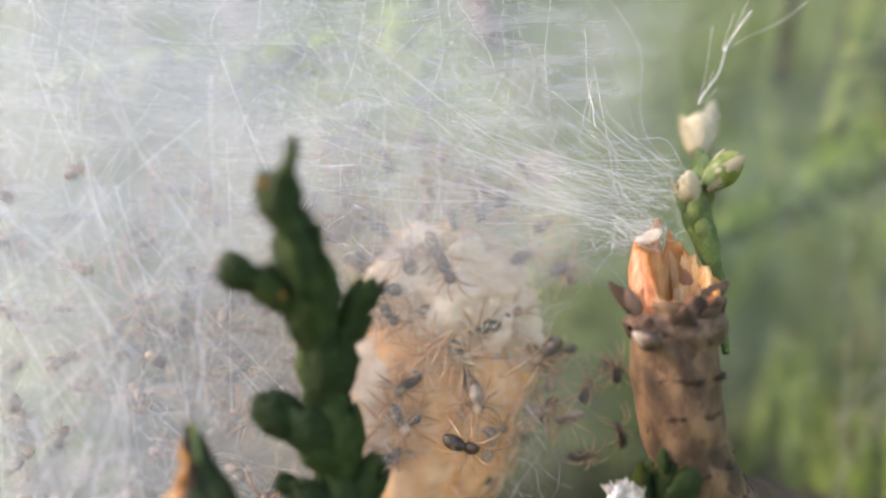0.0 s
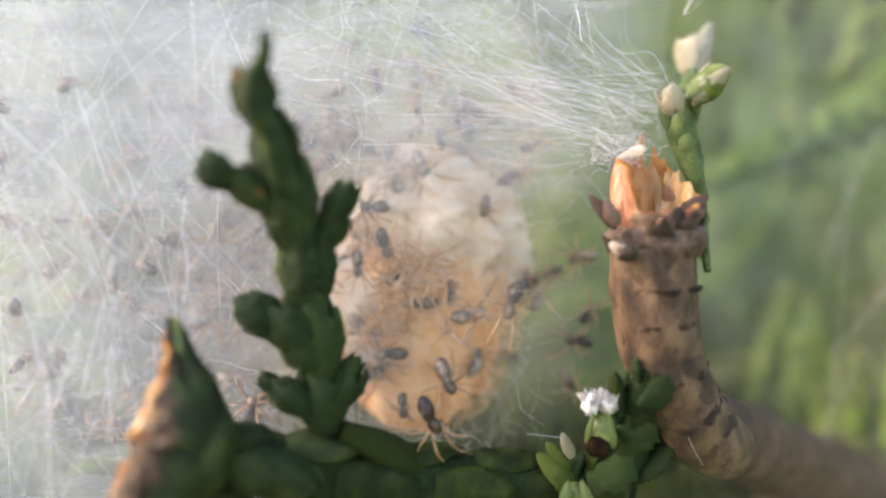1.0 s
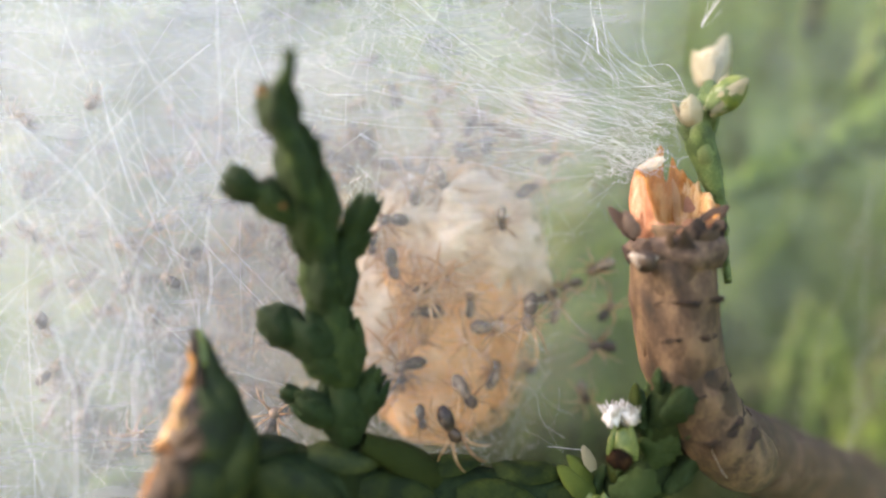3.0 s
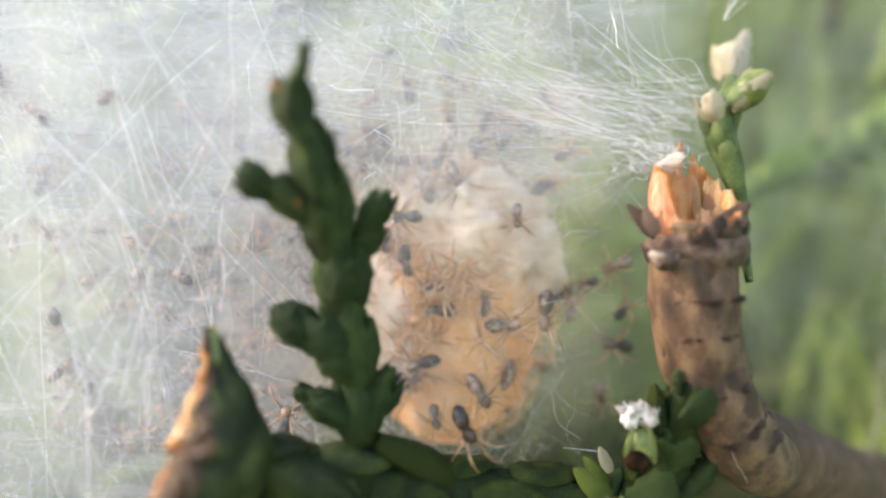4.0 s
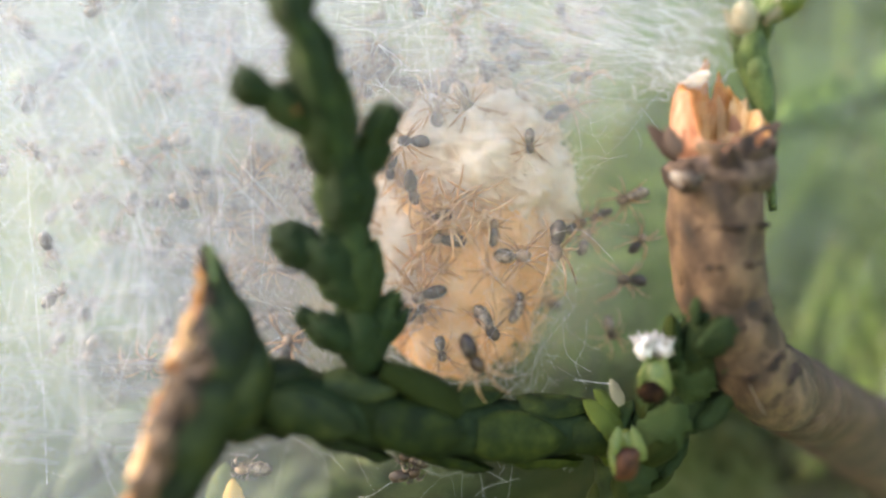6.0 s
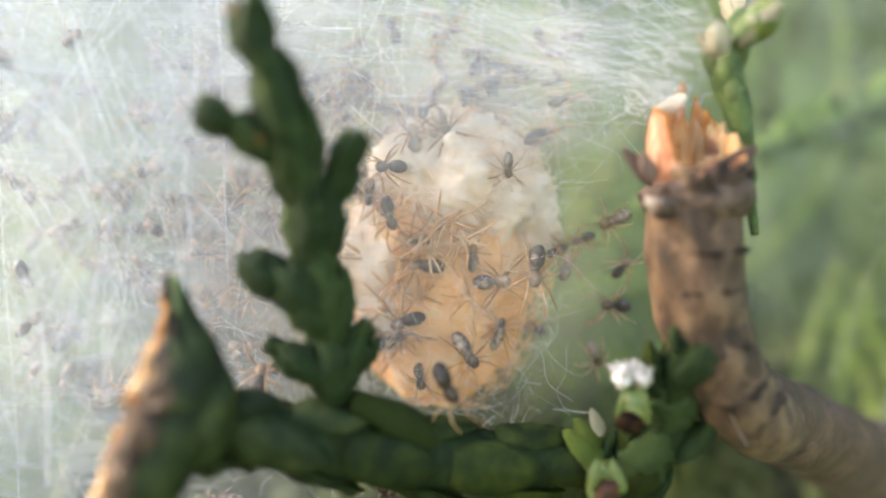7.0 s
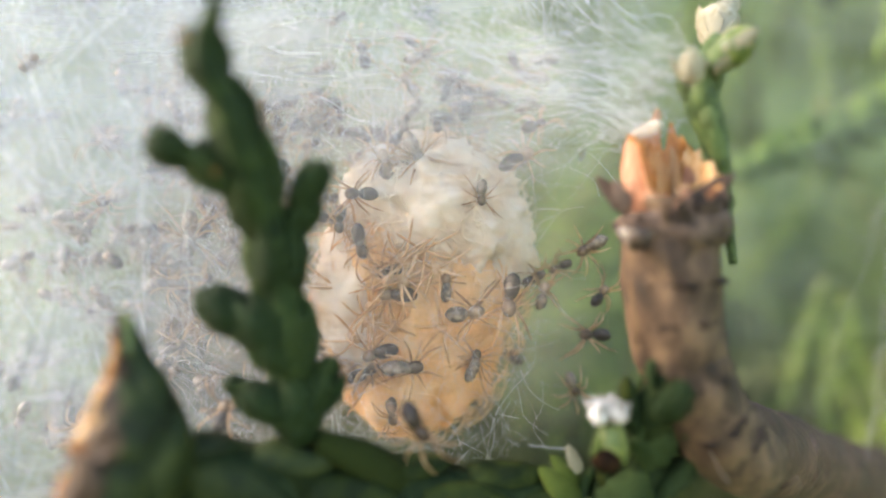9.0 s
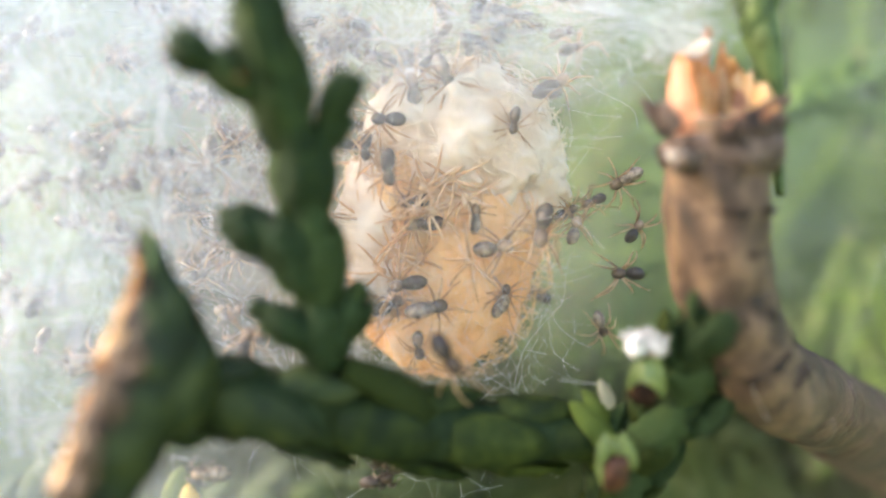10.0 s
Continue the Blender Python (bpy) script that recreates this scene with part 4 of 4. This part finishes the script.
def put(place, aim, size=1.0, kind=None, tilt=(0, 0)):
    """A spiderling at place (mm), head turned aim degrees from level, back to the open side of the nest."""
    k = COUNT[0] % 4 if kind is None else kind
    COUNT[0] += 1
    m = pose(*[c * MM for c in place], 90 + tilt[0], 0, 0) @ pose(0, 0, 0, tilt[1], 0, aim)
    m = m @ pose(0, 0, -0.35 * MM * size)
    if not used[k]:
        used[k] = True
        KINDS[k].matrix_basis = m
        ob = KINDS[k]
    else:
        ob = copy_thing(KINDS[k], m)
    ob.scale = (size, size, size)
    return ob


MOVERS = []
random.seed(23)
# on the sac, settled: place, heading, size
SETTLED = [
    ((-2.43, 26.21, -0.03), -80, 1.05), ((-1.55, 27.03, -0.94), 195, 1.1), ((-1.30, 26.75, -1.89), 182, 1.1), ((1.73, 26.49, -2.49), 4, 1.15), ((3.20, 26.09, -2.08), -100, 1.25), ((-1.98, 26.50, -4.14), 195, 1.05),
    ((0.66, 26.24, -5.37), -55, 1.15), ((-1.25, 26.25, -6.37), -80, 0.85), ((-0.02, 22.54, -5.79), -62, 1.1), ((1.92, 27.33, -4.41), 80, 0.8), ((6.53, 28.37, -0.11), 205, 1.0), ((6.72, 28.75, -3.63), 178, 1.0), ((6.21, 29.50, -6.02), -70, 0.9), ((2.18, 26.70, 1.92), -90, 0.75),
]
for p, a, s in SETTLED:
    MOVERS.append(put(p, a, s, tilt=(random.uniform(-15, 15), random.uniform(-15, 15))))
STILL = [
    ((0.79, 26.66, -1.41), 90, 0.8), ((-2.62, 26.56, 2.03), 180, 1.0), ((-1.61, 26.94, 3.29), 100, 1.1), ((-0.32, 26.94, 3.60), -60, 1.1), ((3.80, 27.77, 3.61), 30, 1.1), ((4.66, 27.89, -1.82), 75, 0.9),
    ((-11.95, 25.87, 1.79), 200, 1.0), ((-8.98, 26.25, 0.46), -85, 1.1), ((-7.82, 26.27, -3.07), 180, 0.9), ((-8.79, 27.24, -1.59), 40, 0.9), ((-9.55, 25.74, -1.35), 0, 0.8), ((-6.83, 23.95, -5.69), 80, 0.9), ((-12.78, 25.19, -6.78), 8, 1.1),
    ((-9.24, 25.96, 2.76), 200, 0.8), ((-2.48, 25.96, -10.60), 160, 0.9, 4), ((-0.32, 26.20, -10.56), 172, 0.85, 4), ((-6.92, 26.55, -5.69), 60, 0.9), ((5.34, 28.62, -0.88), 205, 0.8), ((4.45, 28.18, -1.23), 30, 0.8), ((1.87, 27.75, -4.70), 70, 0.85),
]
for p, a, s, *kind in STILL:
    put(p, a, s, *kind, tilt=(random.uniform(-20, 20), random.uniform(-20, 20)))
# runners of the first seconds: from, by way of, to
RUNS = [
    ((4.10, 27.60, -0.79), (5.35, 27.80, -5.05), (-2.0, 29.0, 4.6)),
    ((7.19, 27.60, -1.45), (6.88, 27.80, -3.10), (7.14, 28.60, -1.94)),
    ((4.12, 27.60, -3.20), (4.29, 27.80, -4.33), (-3.2, 28.6, -3.5)),
    ((5.09, 27.60, -3.70), (5.09, 27.80, -6.05), (2.2, 29.5, 6.5)),
    ((5.91, 27.60, -5.04), (5.46, 27.80, -7.19), (-8.0, 28.0, 4.0)),
    ((7.29, 27.60, -4.16), (7.12, 27.80, -4.57), (-9.0, 28.0, 1.0)),
    ((5.98, 27.60, -2.28), (6.52, 27.80, -0.33), (-4.9, 28.8, 5.4)),
    ((5.24, 27.60, 2.85), (6.02, 27.80, -0.58), (1.0, 28.5, 5.2)),
    ((-1.80, 26.30, -3.51), (-1.83, 26.60, -6.52), (-4.6, 28.0, -4.8)),
    ((1.20, 26.30, -2.67), (-0.26, 26.60, -4.46), (-5.2, 27.5, -1.5)),
    ((-2.33, 26.30, 0.94), (-2.75, 26.60, -1.85), (-3.4, 27.0, 0.9)),
    ((-8.25, 26.30, -1.13), (-8.90, 26.60, -1.32), (-9.8, 27.0, -3.9)),
    ((-4.41, 26.30, -0.85), (-2.26, 26.60, -0.42), (-5.6, 28.0, 2.3)),
    ((2.85, 27.60, 0.80), (3.39, 27.80, 3.27), (-6.5, 28.5, -1.0)),
]
random.seed(31)
RUNNERS = [put(to, random.uniform(0, 360), random.uniform(0.8, 1.05), tilt=(random.uniform(-25, 25), random.uniform(-25, 25))) for _, _, to in RUNS]
rng = random.Random(77)
CROWD = []
for i in range(64):
    # the crowd in the silk round and behind the sac
    a, k = rng.uniform(0, 2 * math.pi), rng.uniform(0.75, 2.1)
    x, z = SAC_AT.x - 2.2 + 5.6 * k * math.cos(a) * 1.05, SAC_AT.z + 1.0 + 5.2 * k * math.sin(a)
    if x > 4.0 or z < -6.0:
        x, z = -rng.uniform(1, 14), rng.uniform(-4, 8)
    CROWD.append(put((x, rng.uniform(27.0, 31.5), z), rng.uniform(0, 360), rng.uniform(0.7, 1.05), (3, 5, 5, 5)[i % 4], (rng.uniform(-50, 50), rng.uniform(-40, 40))))

# those massed above the sac under the top sheet of silk
for i in range(34):
    CROWD.append(put((rng.uniform(-6.5, 5.0), rng.uniform(26.6, 29.5), rng.uniform(3.2, 8.2)), rng.uniform(0, 360), rng.uniform(0.75, 1.1), (5, 0, 5, 3)[i % 4], (rng.uniform(-50, 50), rng.uniform(-40, 40))))
# the fainter crowd that has climbed out into the tangle
for i in range(70):
    CROWD.append(put((rng.uniform(-19, -5.5), rng.uniform(24.5, 29.0), rng.uniform(-8.5, 7.5)), rng.uniform(0, 360), rng.uniform(0.65, 1.0), 5, (rng.uniform(-50, 50), rng.uniform(-40, 40))))
put((-8.33, 24.00, -10.34), 180, 1.0, 4)
put((-2.42, 25.20, -10.90), 15, 0.9, 4)

# ---- shed skins ----
def shed_skin(seed):
    """A cast skin: an empty shell with curled legs."""
    rng = random.Random(seed)
    t = thing("shed_skin", (0, 0, 0), "empty tan cast skin of a spiderling", "shed skin", "cast skins of the nest")
    finish("shell", *blob((0.1, 0, 0.2), (0.26, 0.2, 0.12), (0, 6, 0), 0.2, 0.25, 7, 10), SKIN, t)
    for side in (-1, 1):
        for k in rng.sample(range(4), 3):
            a = radians(25 + 42 * k + rng.uniform(-25, 25))
            w = Vector((math.cos(a), side * math.sin(a), 0))
            r = rng.uniform(1.0, 1.7)
            c = w.cross(Vector((0, 0, 1))) * rng.uniform(-0.2, 0.2)
            b = Vector((0.18 - 0.08 * k, side * 0.12, 0.2))
            rows = spline([(*b, 0.055), (*(b + w * r * 0.4 + Vector((0, 0, 0.18))), 0.055), (*(b + w * r * 0.75 + c * 0.4 + Vector((0, 0, 0.1))), 0.045), (*(b + w * r + c + Vector((0, 0, -0.1))), 0.022)], 4)
            finish("leg", *tube(rows, 6), SKIN, t)
    return t


rng = random.Random(19)
skins = [shed_skin(5), shed_skin(6), shed_skin(7)]
for i in range(18):
    a, k = rng.uniform(0, 2 * math.pi), math.sqrt(rng.random())
    x, z = SAC_AT.x - 1.7 + 2.9 * k * math.cos(a), SAC_AT.z - 0.3 + 3.6 * k * math.sin(a)
    z = max(z, -6.4 + 0.4 * rng.random())
    inside = ((x - SAC_AT.x) / 4.6) ** 2 + ((z - SAC_AT.z) / 6.7) ** 2
    y = SAC_AT.y - 3.75 * math.sqrt(max(0, 1 - inside)) + rng.uniform(-0.25, 0.25) if inside < 1 else rng.uniform(27, 31)
    m = pose(x * MM, y * MM, z * MM, 90 + rng.uniform(-14, 14), 0, rng.uniform(-14, 14)) @ pose(0, 0, 0, 0, 0, rng.uniform(0, 360))
    if i < 3:
        skins[i].matrix_basis = m
    else:
        copy_thing(skins[i % 3], m)

# ---- the web ----
web = thing("spider_web", (0, 0, 0), "dense white tangle of silk over the twigs and egg sac", "web")
W0 = Vector((0, 0, 0))


def veil(name, mat, corners, sag, cols=40, lines=30, ripple=0.6):
    """A sagging sheet between four corners: upper left, upper right, lower right, lower left."""
    a, b, c, d = (Vector(p) for p in corners)
    verts, faces = [], []
    for j in range(lines + 1):
        for i in range(cols + 1):
            u, v = i / cols, j / lines
            p = a.lerp(b, u).lerp(d.lerp(c, u), v)
            p.y += sag * math.sin(math.pi * u) * math.sin(math.pi * v) + ripple * noise.noise(p / 3.5) + 0.4 * ripple * noise.noise(p / 1.2)
            verts.append((p - W0) * MM)
    for j in range(lines):
        for i in range(cols):
            q = j * (cols + 1) + i
            faces.append((q, q + 1, q + cols + 2, q + cols + 1))
    ob = finish(name, verts, faces, mat, web)
    return ob


veil("veil", VEIL_FRONT, ((-20.08, 20.86, 15.31), (-4.61, 21.91, 20.39), (-5.20, 23.40, -16.00), (-21.00, 19.96, -18.50)), 1.0)
veil("veil", VEIL_MID, ((-29.75, 26.45, 21.21), (8.75, 25.15, 23.93), (7.76, 27.50, -15.50), (-25.31, 24.61, -19.50)), -1.0)
veil("veil", VEIL_TOP, ((-26.02, 27.18, 23.09), (9.85, 23.19, 22.27), (8.63, 23.80, 2.36), (-20.92, 26.50, 0.50)), 0.8)
veil("veil", VEIL_BACK, ((-47.08, 36.41, 35.03), (14.63, 31.92, 32.48), (15.21, 33.00, -12.05), (-44.44, 33.78, -27.02)), 1.0)

veil("veil", VEIL_SAC, ((-9.92, 25.60, 8.71), (7.62, 25.40, 7.28), (6.36, 25.80, -7.35), (-9.92, 25.60, -7.29)), -0.8)

veil("veil", VEIL_TAN, ((-14.59, 30.60, 12.05), (11.29, 30.40, 11.97), (10.89, 30.80, -10.70), (-14.59, 30.60, -10.63)), 0.4)
veil("veil", VEIL_FAR, ((6.32, 36.07, 36.17), (46.78, 40.08, 41.05), (44.43, 44.52, -22.89), (4.33, 37.97, -20.25)), 1.0)
veil("veil", VEIL_STEM, ((4.94, 21.60, 0.02), (20.33, 20.40, 0.82), (20.30, 20.06, -16.25), (3.48, 21.57, -15.23)), -0.4)

finish("wad", *blob((7.67, 24.10, 3.93), (0.50, 0.30, 0.20), (0, -25, 0), 0.6, 0.35, 26, 34, 0.0, 0.5), SAC_WHITE, web, "wad of white silk on the torn stem")
TV, TF = [], []


def thread(points, r, steps=5):
    rows = spline(points, steps)
    v, f = tube([(*(Vector(p) - W0), r) for p in rows], 3, caps=False)
    TF.extend(tuple(q + len(TV) for q in g) for g in f)
    TV.extend(v)


rng = random.Random(41)


def wander(a, b, sag, wild):
    a, b = Vector(a), Vector(b)
    rows = []
    for s in (0, 0.3, 0.65, 1.0):
        p = a.lerp(b, s)
        k = math.sin(math.pi * s)
        rows.append(tuple(p + Vector((rng.gauss(0, wild), rng.gauss(0, wild), rng.gauss(0, wild) - sag)) * k))
    return rows


# the tangle
for i in range(950):
    c = Vector((rng.uniform(-22, 0.5), rng.uniform(20.5, 30), rng.uniform(-8.5, 13)))
    if c.x > -10 and c.y < 24.5:
        c.y += 4.5
    a = rng.gauss(0.9, 0.75) if i % 3 else rng.uniform(0, math.pi)
    ln = rng.uniform(1.2, 6.5)
    w = Vector((math.cos(a), rng.uniform(-0.4, 0.4), -math.sin(a))) * ln
    thread(wander(c - w, c + w, 0.1, 0.12 * ln), rng.choice((0.002, 0.0028, 0.0035, 0.005)), 4)
# the fan drawn from the stem and the bud sprig over the sac
for i in range(130):
    s = rng.random()
    b = Vector((8.37, 22.80, 6.33)).lerp(Vector((7.05, 22.80, 3.48)), s) + Vector((rng.gauss(0, 0.3), rng.gauss(0, 0.6), rng.gauss(0, 0.4)))
    e = Vector((rng.uniform(-9, 6.5), rng.uniform(21.5, 31), 7.5 + rng.gauss(0.5, 2.6)))
    thread(wander(b, e, 0.25, 0.45), rng.choice((0.0025, 0.0035, 0.006)), 5)
# short fibres caught on the torn lip
for i in range(60):
    b = Vector((7.25, 23.60, 3.76)) + Vector((rng.gauss(0, 0.5), rng.gauss(0, 0.5), rng.gauss(0.1, 0.25)))
    w = Vector((rng.gauss(-0.6, 0.5), rng.gauss(0, 0.3), rng.gauss(0.25, 0.3)))
    thread(wander(b, b + w, 0.0, 0.12), rng.choice((0.004, 0.006, 0.009)), 4)
# curls round the sac and the crowd
for i in range(700):
    a, k = rng.uniform(0, 2 * math.pi), rng.uniform(0.6, 1.9)
    c = Vector((SAC_AT.x - 1 + 5.0 * k * math.cos(a), rng.uniform(25.5, 30), SAC_AT.z + 1 + 6.0 * k * math.sin(a)))
    if c.x > 4.5 and c.z < 3:
        continue
    w = Vector((rng.gauss(0, 1), rng.gauss(0, 0.4), rng.gauss(0, 1))).normalized() * rng.uniform(0.6, 2.4)
    thread(wander(c - w, c + w, 0.05, 0.35), rng.choice((0.004, 0.005, 0.007)), 4)
# hanging strands above the sac
for i in range(420):
    x = rng.uniform(-8, 5)
    b = Vector((x, rng.uniform(24, 32), rng.uniform(8, 16)))
    e = b + Vector((rng.gauss(0.4, 1.3), rng.gauss(0, 1), -rng.uniform(2, 7)))
    thread(wander(b, e, 0, 0.5), rng.choice((0.0025, 0.0035, 0.005)), 4)
# long straight strands in front of the tangle
for i in range(34):
    b = Vector((rng.uniform(-19, -6), rng.uniform(20.5, 23.5), rng.uniform(1, 11)))
    a = rng.choice((-1.2, -1.5, -0.9, -0.75, -2.2)) + rng.gauss(0, 0.12)
    e = b + Vector((math.cos(a), rng.uniform(-0.1, 0.15), math.sin(a))) * rng.uniform(5, 13)
    thread(wander(b, e, 0.15, 0.12), rng.choice((0.006, 0.008, 0.011)), 6)
# stray strands far back beyond the stem
for i in range(30):
    far = rng.uniform(34, 62)
    b = Vector((rng.uniform(0.46, 0.78) * far, far, rng.uniform(-0.42, 0.1) * far))
    a = rng.gauss(1.15, 0.2)
    e = b + Vector((math.cos(a), rng.uniform(-0.2, 0.2), math.sin(a))) * rng.uniform(6, 20)
    thread(wander(b, e, 0.2, 0.3), rng.uniform(0.003, 0.009), 5)
# single strong strands
for a, b in (((-14.70, 21.00, 5.05), (-12.36, 21.00, 2.94)), ((-12.36, 21.00, 2.94), (-10.13, 21.00, -0.00)), ((-13.04, 20.30, -1.76), (-12.26, 20.30, -3.81)), ((-12.26, 20.30, -3.81), (-12.18, 20.30, -8.32)), ((-10.34, 20.60, -0.00), (-11.30, 20.60, -4.29)), ((-10.09, 20.00, -2.73), (-10.15, 20.00, -5.79)), ((-11.48, 20.60, -0.00), (-12.84, 20.60, -1.38)), ((-11.28, 20.30, -2.38), (-12.00, 20.30, -4.73)), ((-8.33, 21.50, 2.13), (-8.41, 21.50, -1.52)), ((-12.46, 22.00, 6.70), (-11.18, 22.00, 2.38)), ((9.50, 21.40, 10.20), (10.77, 21.75, 11.78)), ((8.87, 22.12, 8.52), (9.60, 21.39, 10.30)), ((5.49, 24.00, 9.45), (5.70, 24.00, 8.17)), ((-5.23, 24.00, 6.88), (-3.66, 25.00, 6.94)), ((-3.66, 25.00, 5.38), (-2.22, 26.50, 4.76))):
    thread(wander(a, b, 0.1, 0.06), 0.019, 6)
    for k in range(3):
        thread(wander(a, Vector(b) + Vector((rng.gauss(0, 0.8), rng.gauss(0, 0.4), rng.gauss(0, 0.8))), 0.1, 0.08), 0.006, 5)
thread(wander((8.56, 22.60, -5.03), (9.77, 22.60, -7.55), 0.1, 0.05), 0.006, 6)
thread(wander((3.70, 24.66, -6.99), (5.25, 24.67, -7.12), 0.0, 0.02), 0.011, 6)
tagged(finish("threads", TV, TF, THREAD, web), "fine white silk threads", kind="stuff")
dp = thing("droplet", (5.87, 26.00, 3.34), "clear drop of water on a thread", "droplet")
GLASS, _n, _l, _o = material("water")
_g = _n.new("ShaderNodeBsdfPrincipled")
_g.inputs["Transmission Weight"].default_value, _g.inputs["Roughness"].default_value, _g.inputs["IOR"].default_value = 1.0, 0.02, 1.33
_l.new(_g.outputs[0], _o.inputs["Surface"])
finish("drop", *blob((0, 0, 0), (0.13, 0.13, 0.2), (0, 25, 0), 0.0, 1, 10, 14, 0.8), GLASS, dp)


# ---- motion ----
def motions():
    """The spiderlings scatter over the sac in the first two seconds and then settle."""
    early = [
        ((0.14, 26.64, 2.77), (-1.06, 26.37, 0.87)), ((1.35, 27.32, 0.48), (-1.70, 27.18, -0.81)), ((-1.17, 27.39, 1.11), (0.12, 26.95, -2.25)), ((0.70, 26.92, -0.83), (1.66, 26.53, -2.45)), ((3.87, 26.68, -0.81), (3.28, 26.11, -2.06)),
        ((-1.79, 26.89, -2.02), (-1.90, 26.58, -4.24)), ((1.15, 27.01, -2.68), (0.59, 26.25, -5.17)), ((-1.69, 26.88, -3.57), (-1.15, 26.27, -6.35)), ((0.63, 25.10, -3.95), (0.12, 22.75, -5.93)), ((2.20, 27.03, -3.87), (2.05, 26.93, -4.35)),
        ((5.14, 28.22, 2.87), (6.48, 28.37, -0.10)), ((4.30, 27.92, -3.39), (6.17, 28.67, -4.35)), ((7.42, 28.18, -1.53), (6.47, 28.87, -5.68)), ((1.58, 27.92, 3.77), (2.35, 27.73, 2.02)),
    ]
    rng = random.Random(5)
    for i, (ob, (first, second)) in enumerate(zip(MOVERS, early)):
        rest = ob.matrix_basis.copy()
        loc, turn, size = rest.decompose()
        keep = Matrix.Diagonal((*size, 1))

        def at(p, spin):
            return Matrix.Translation(Vector(p)) @ turn.to_matrix().to_4x4() @ pose(0, 0, 0, 0, 0, spin)

        a, b = mm(first), mm(second)
        s0, s1 = rng.uniform(-70, 70), rng.uniform(-35, 35)
        rows = [(0.0, at(a, s0)), (0.5, at(a.lerp(b, 0.6), (s0 + s1) / 2)), (1.0, at(b.lerp(loc, 0.6), s1 * 0.5)), (1.4, at(loc, s1 * 0.1)), (2.0, at(loc, 0)), (5.5, at(loc, rng.uniform(-4, 4)))]
        if i == 6:
            rows += [(7.7, at(loc, 3)), (8.4, at(loc + mm((-0.9, 0, 0.75)), 35)), (9.0, at(loc + mm((-1.25, 0, 0.8)), 60)), (10.0, at(loc + mm((-1.35, 0, 0.55)), 70))]
        else:
            rows += [(8.0, at(loc, rng.uniform(-5, 5))), (10.0, at(loc + mm((rng.uniform(-0.1, 0.1), 0, rng.uniform(-0.1, 0.1))), rng.uniform(-8, 8)))]
        walk(ob, rows)
    for ob, (start, way, _) in zip(RUNNERS, RUNS):
        loc, turn, size = ob.matrix_basis.copy().decompose()
        base = turn.to_matrix().to_4x4()
        stop, spin = rng.uniform(1.1, 1.7), rng.uniform(-50, 50)
        walk(ob, [(t, Matrix.Translation(p) @ base @ pose(0, 0, 0, 0, 0, spin * k)) for t, p, k in ((0.0, mm(start), 1.0), (0.5, mm(way), 0.5), (stop, loc, 0.0), (7.0, loc, 0.0), (10.0, loc + mm((0.05, 0, 0.04)), 0.08))])
    # some of the crowd run with them
    for ob in CROWD[::4]:
        loc, turn, size = ob.matrix_basis.copy().decompose()
        base = turn.to_matrix().to_4x4()
        off = mm((rng.uniform(-2.2, 2.2), rng.uniform(-0.3, 0.3), rng.uniform(-2.2, 2.2)))
        stop, spin = rng.uniform(1.2, 2.4), rng.uniform(-60, 60)
        walk(ob, [(0.0, Matrix.Translation(loc + off) @ base @ pose(0, 0, 0, 0, 0, spin)), (stop * 0.5, Matrix.Translation(loc + off * 0.4) @ base @ pose(0, 0, 0, 0, 0, spin * 0.5)), (stop, Matrix.Translation(loc) @ base), (7.5, Matrix.Translation(loc) @ base), (10.0, Matrix.Translation(loc - off * 0.1) @ base @ pose(0, 0, 0, 0, 0, spin * 0.15))])


motions()
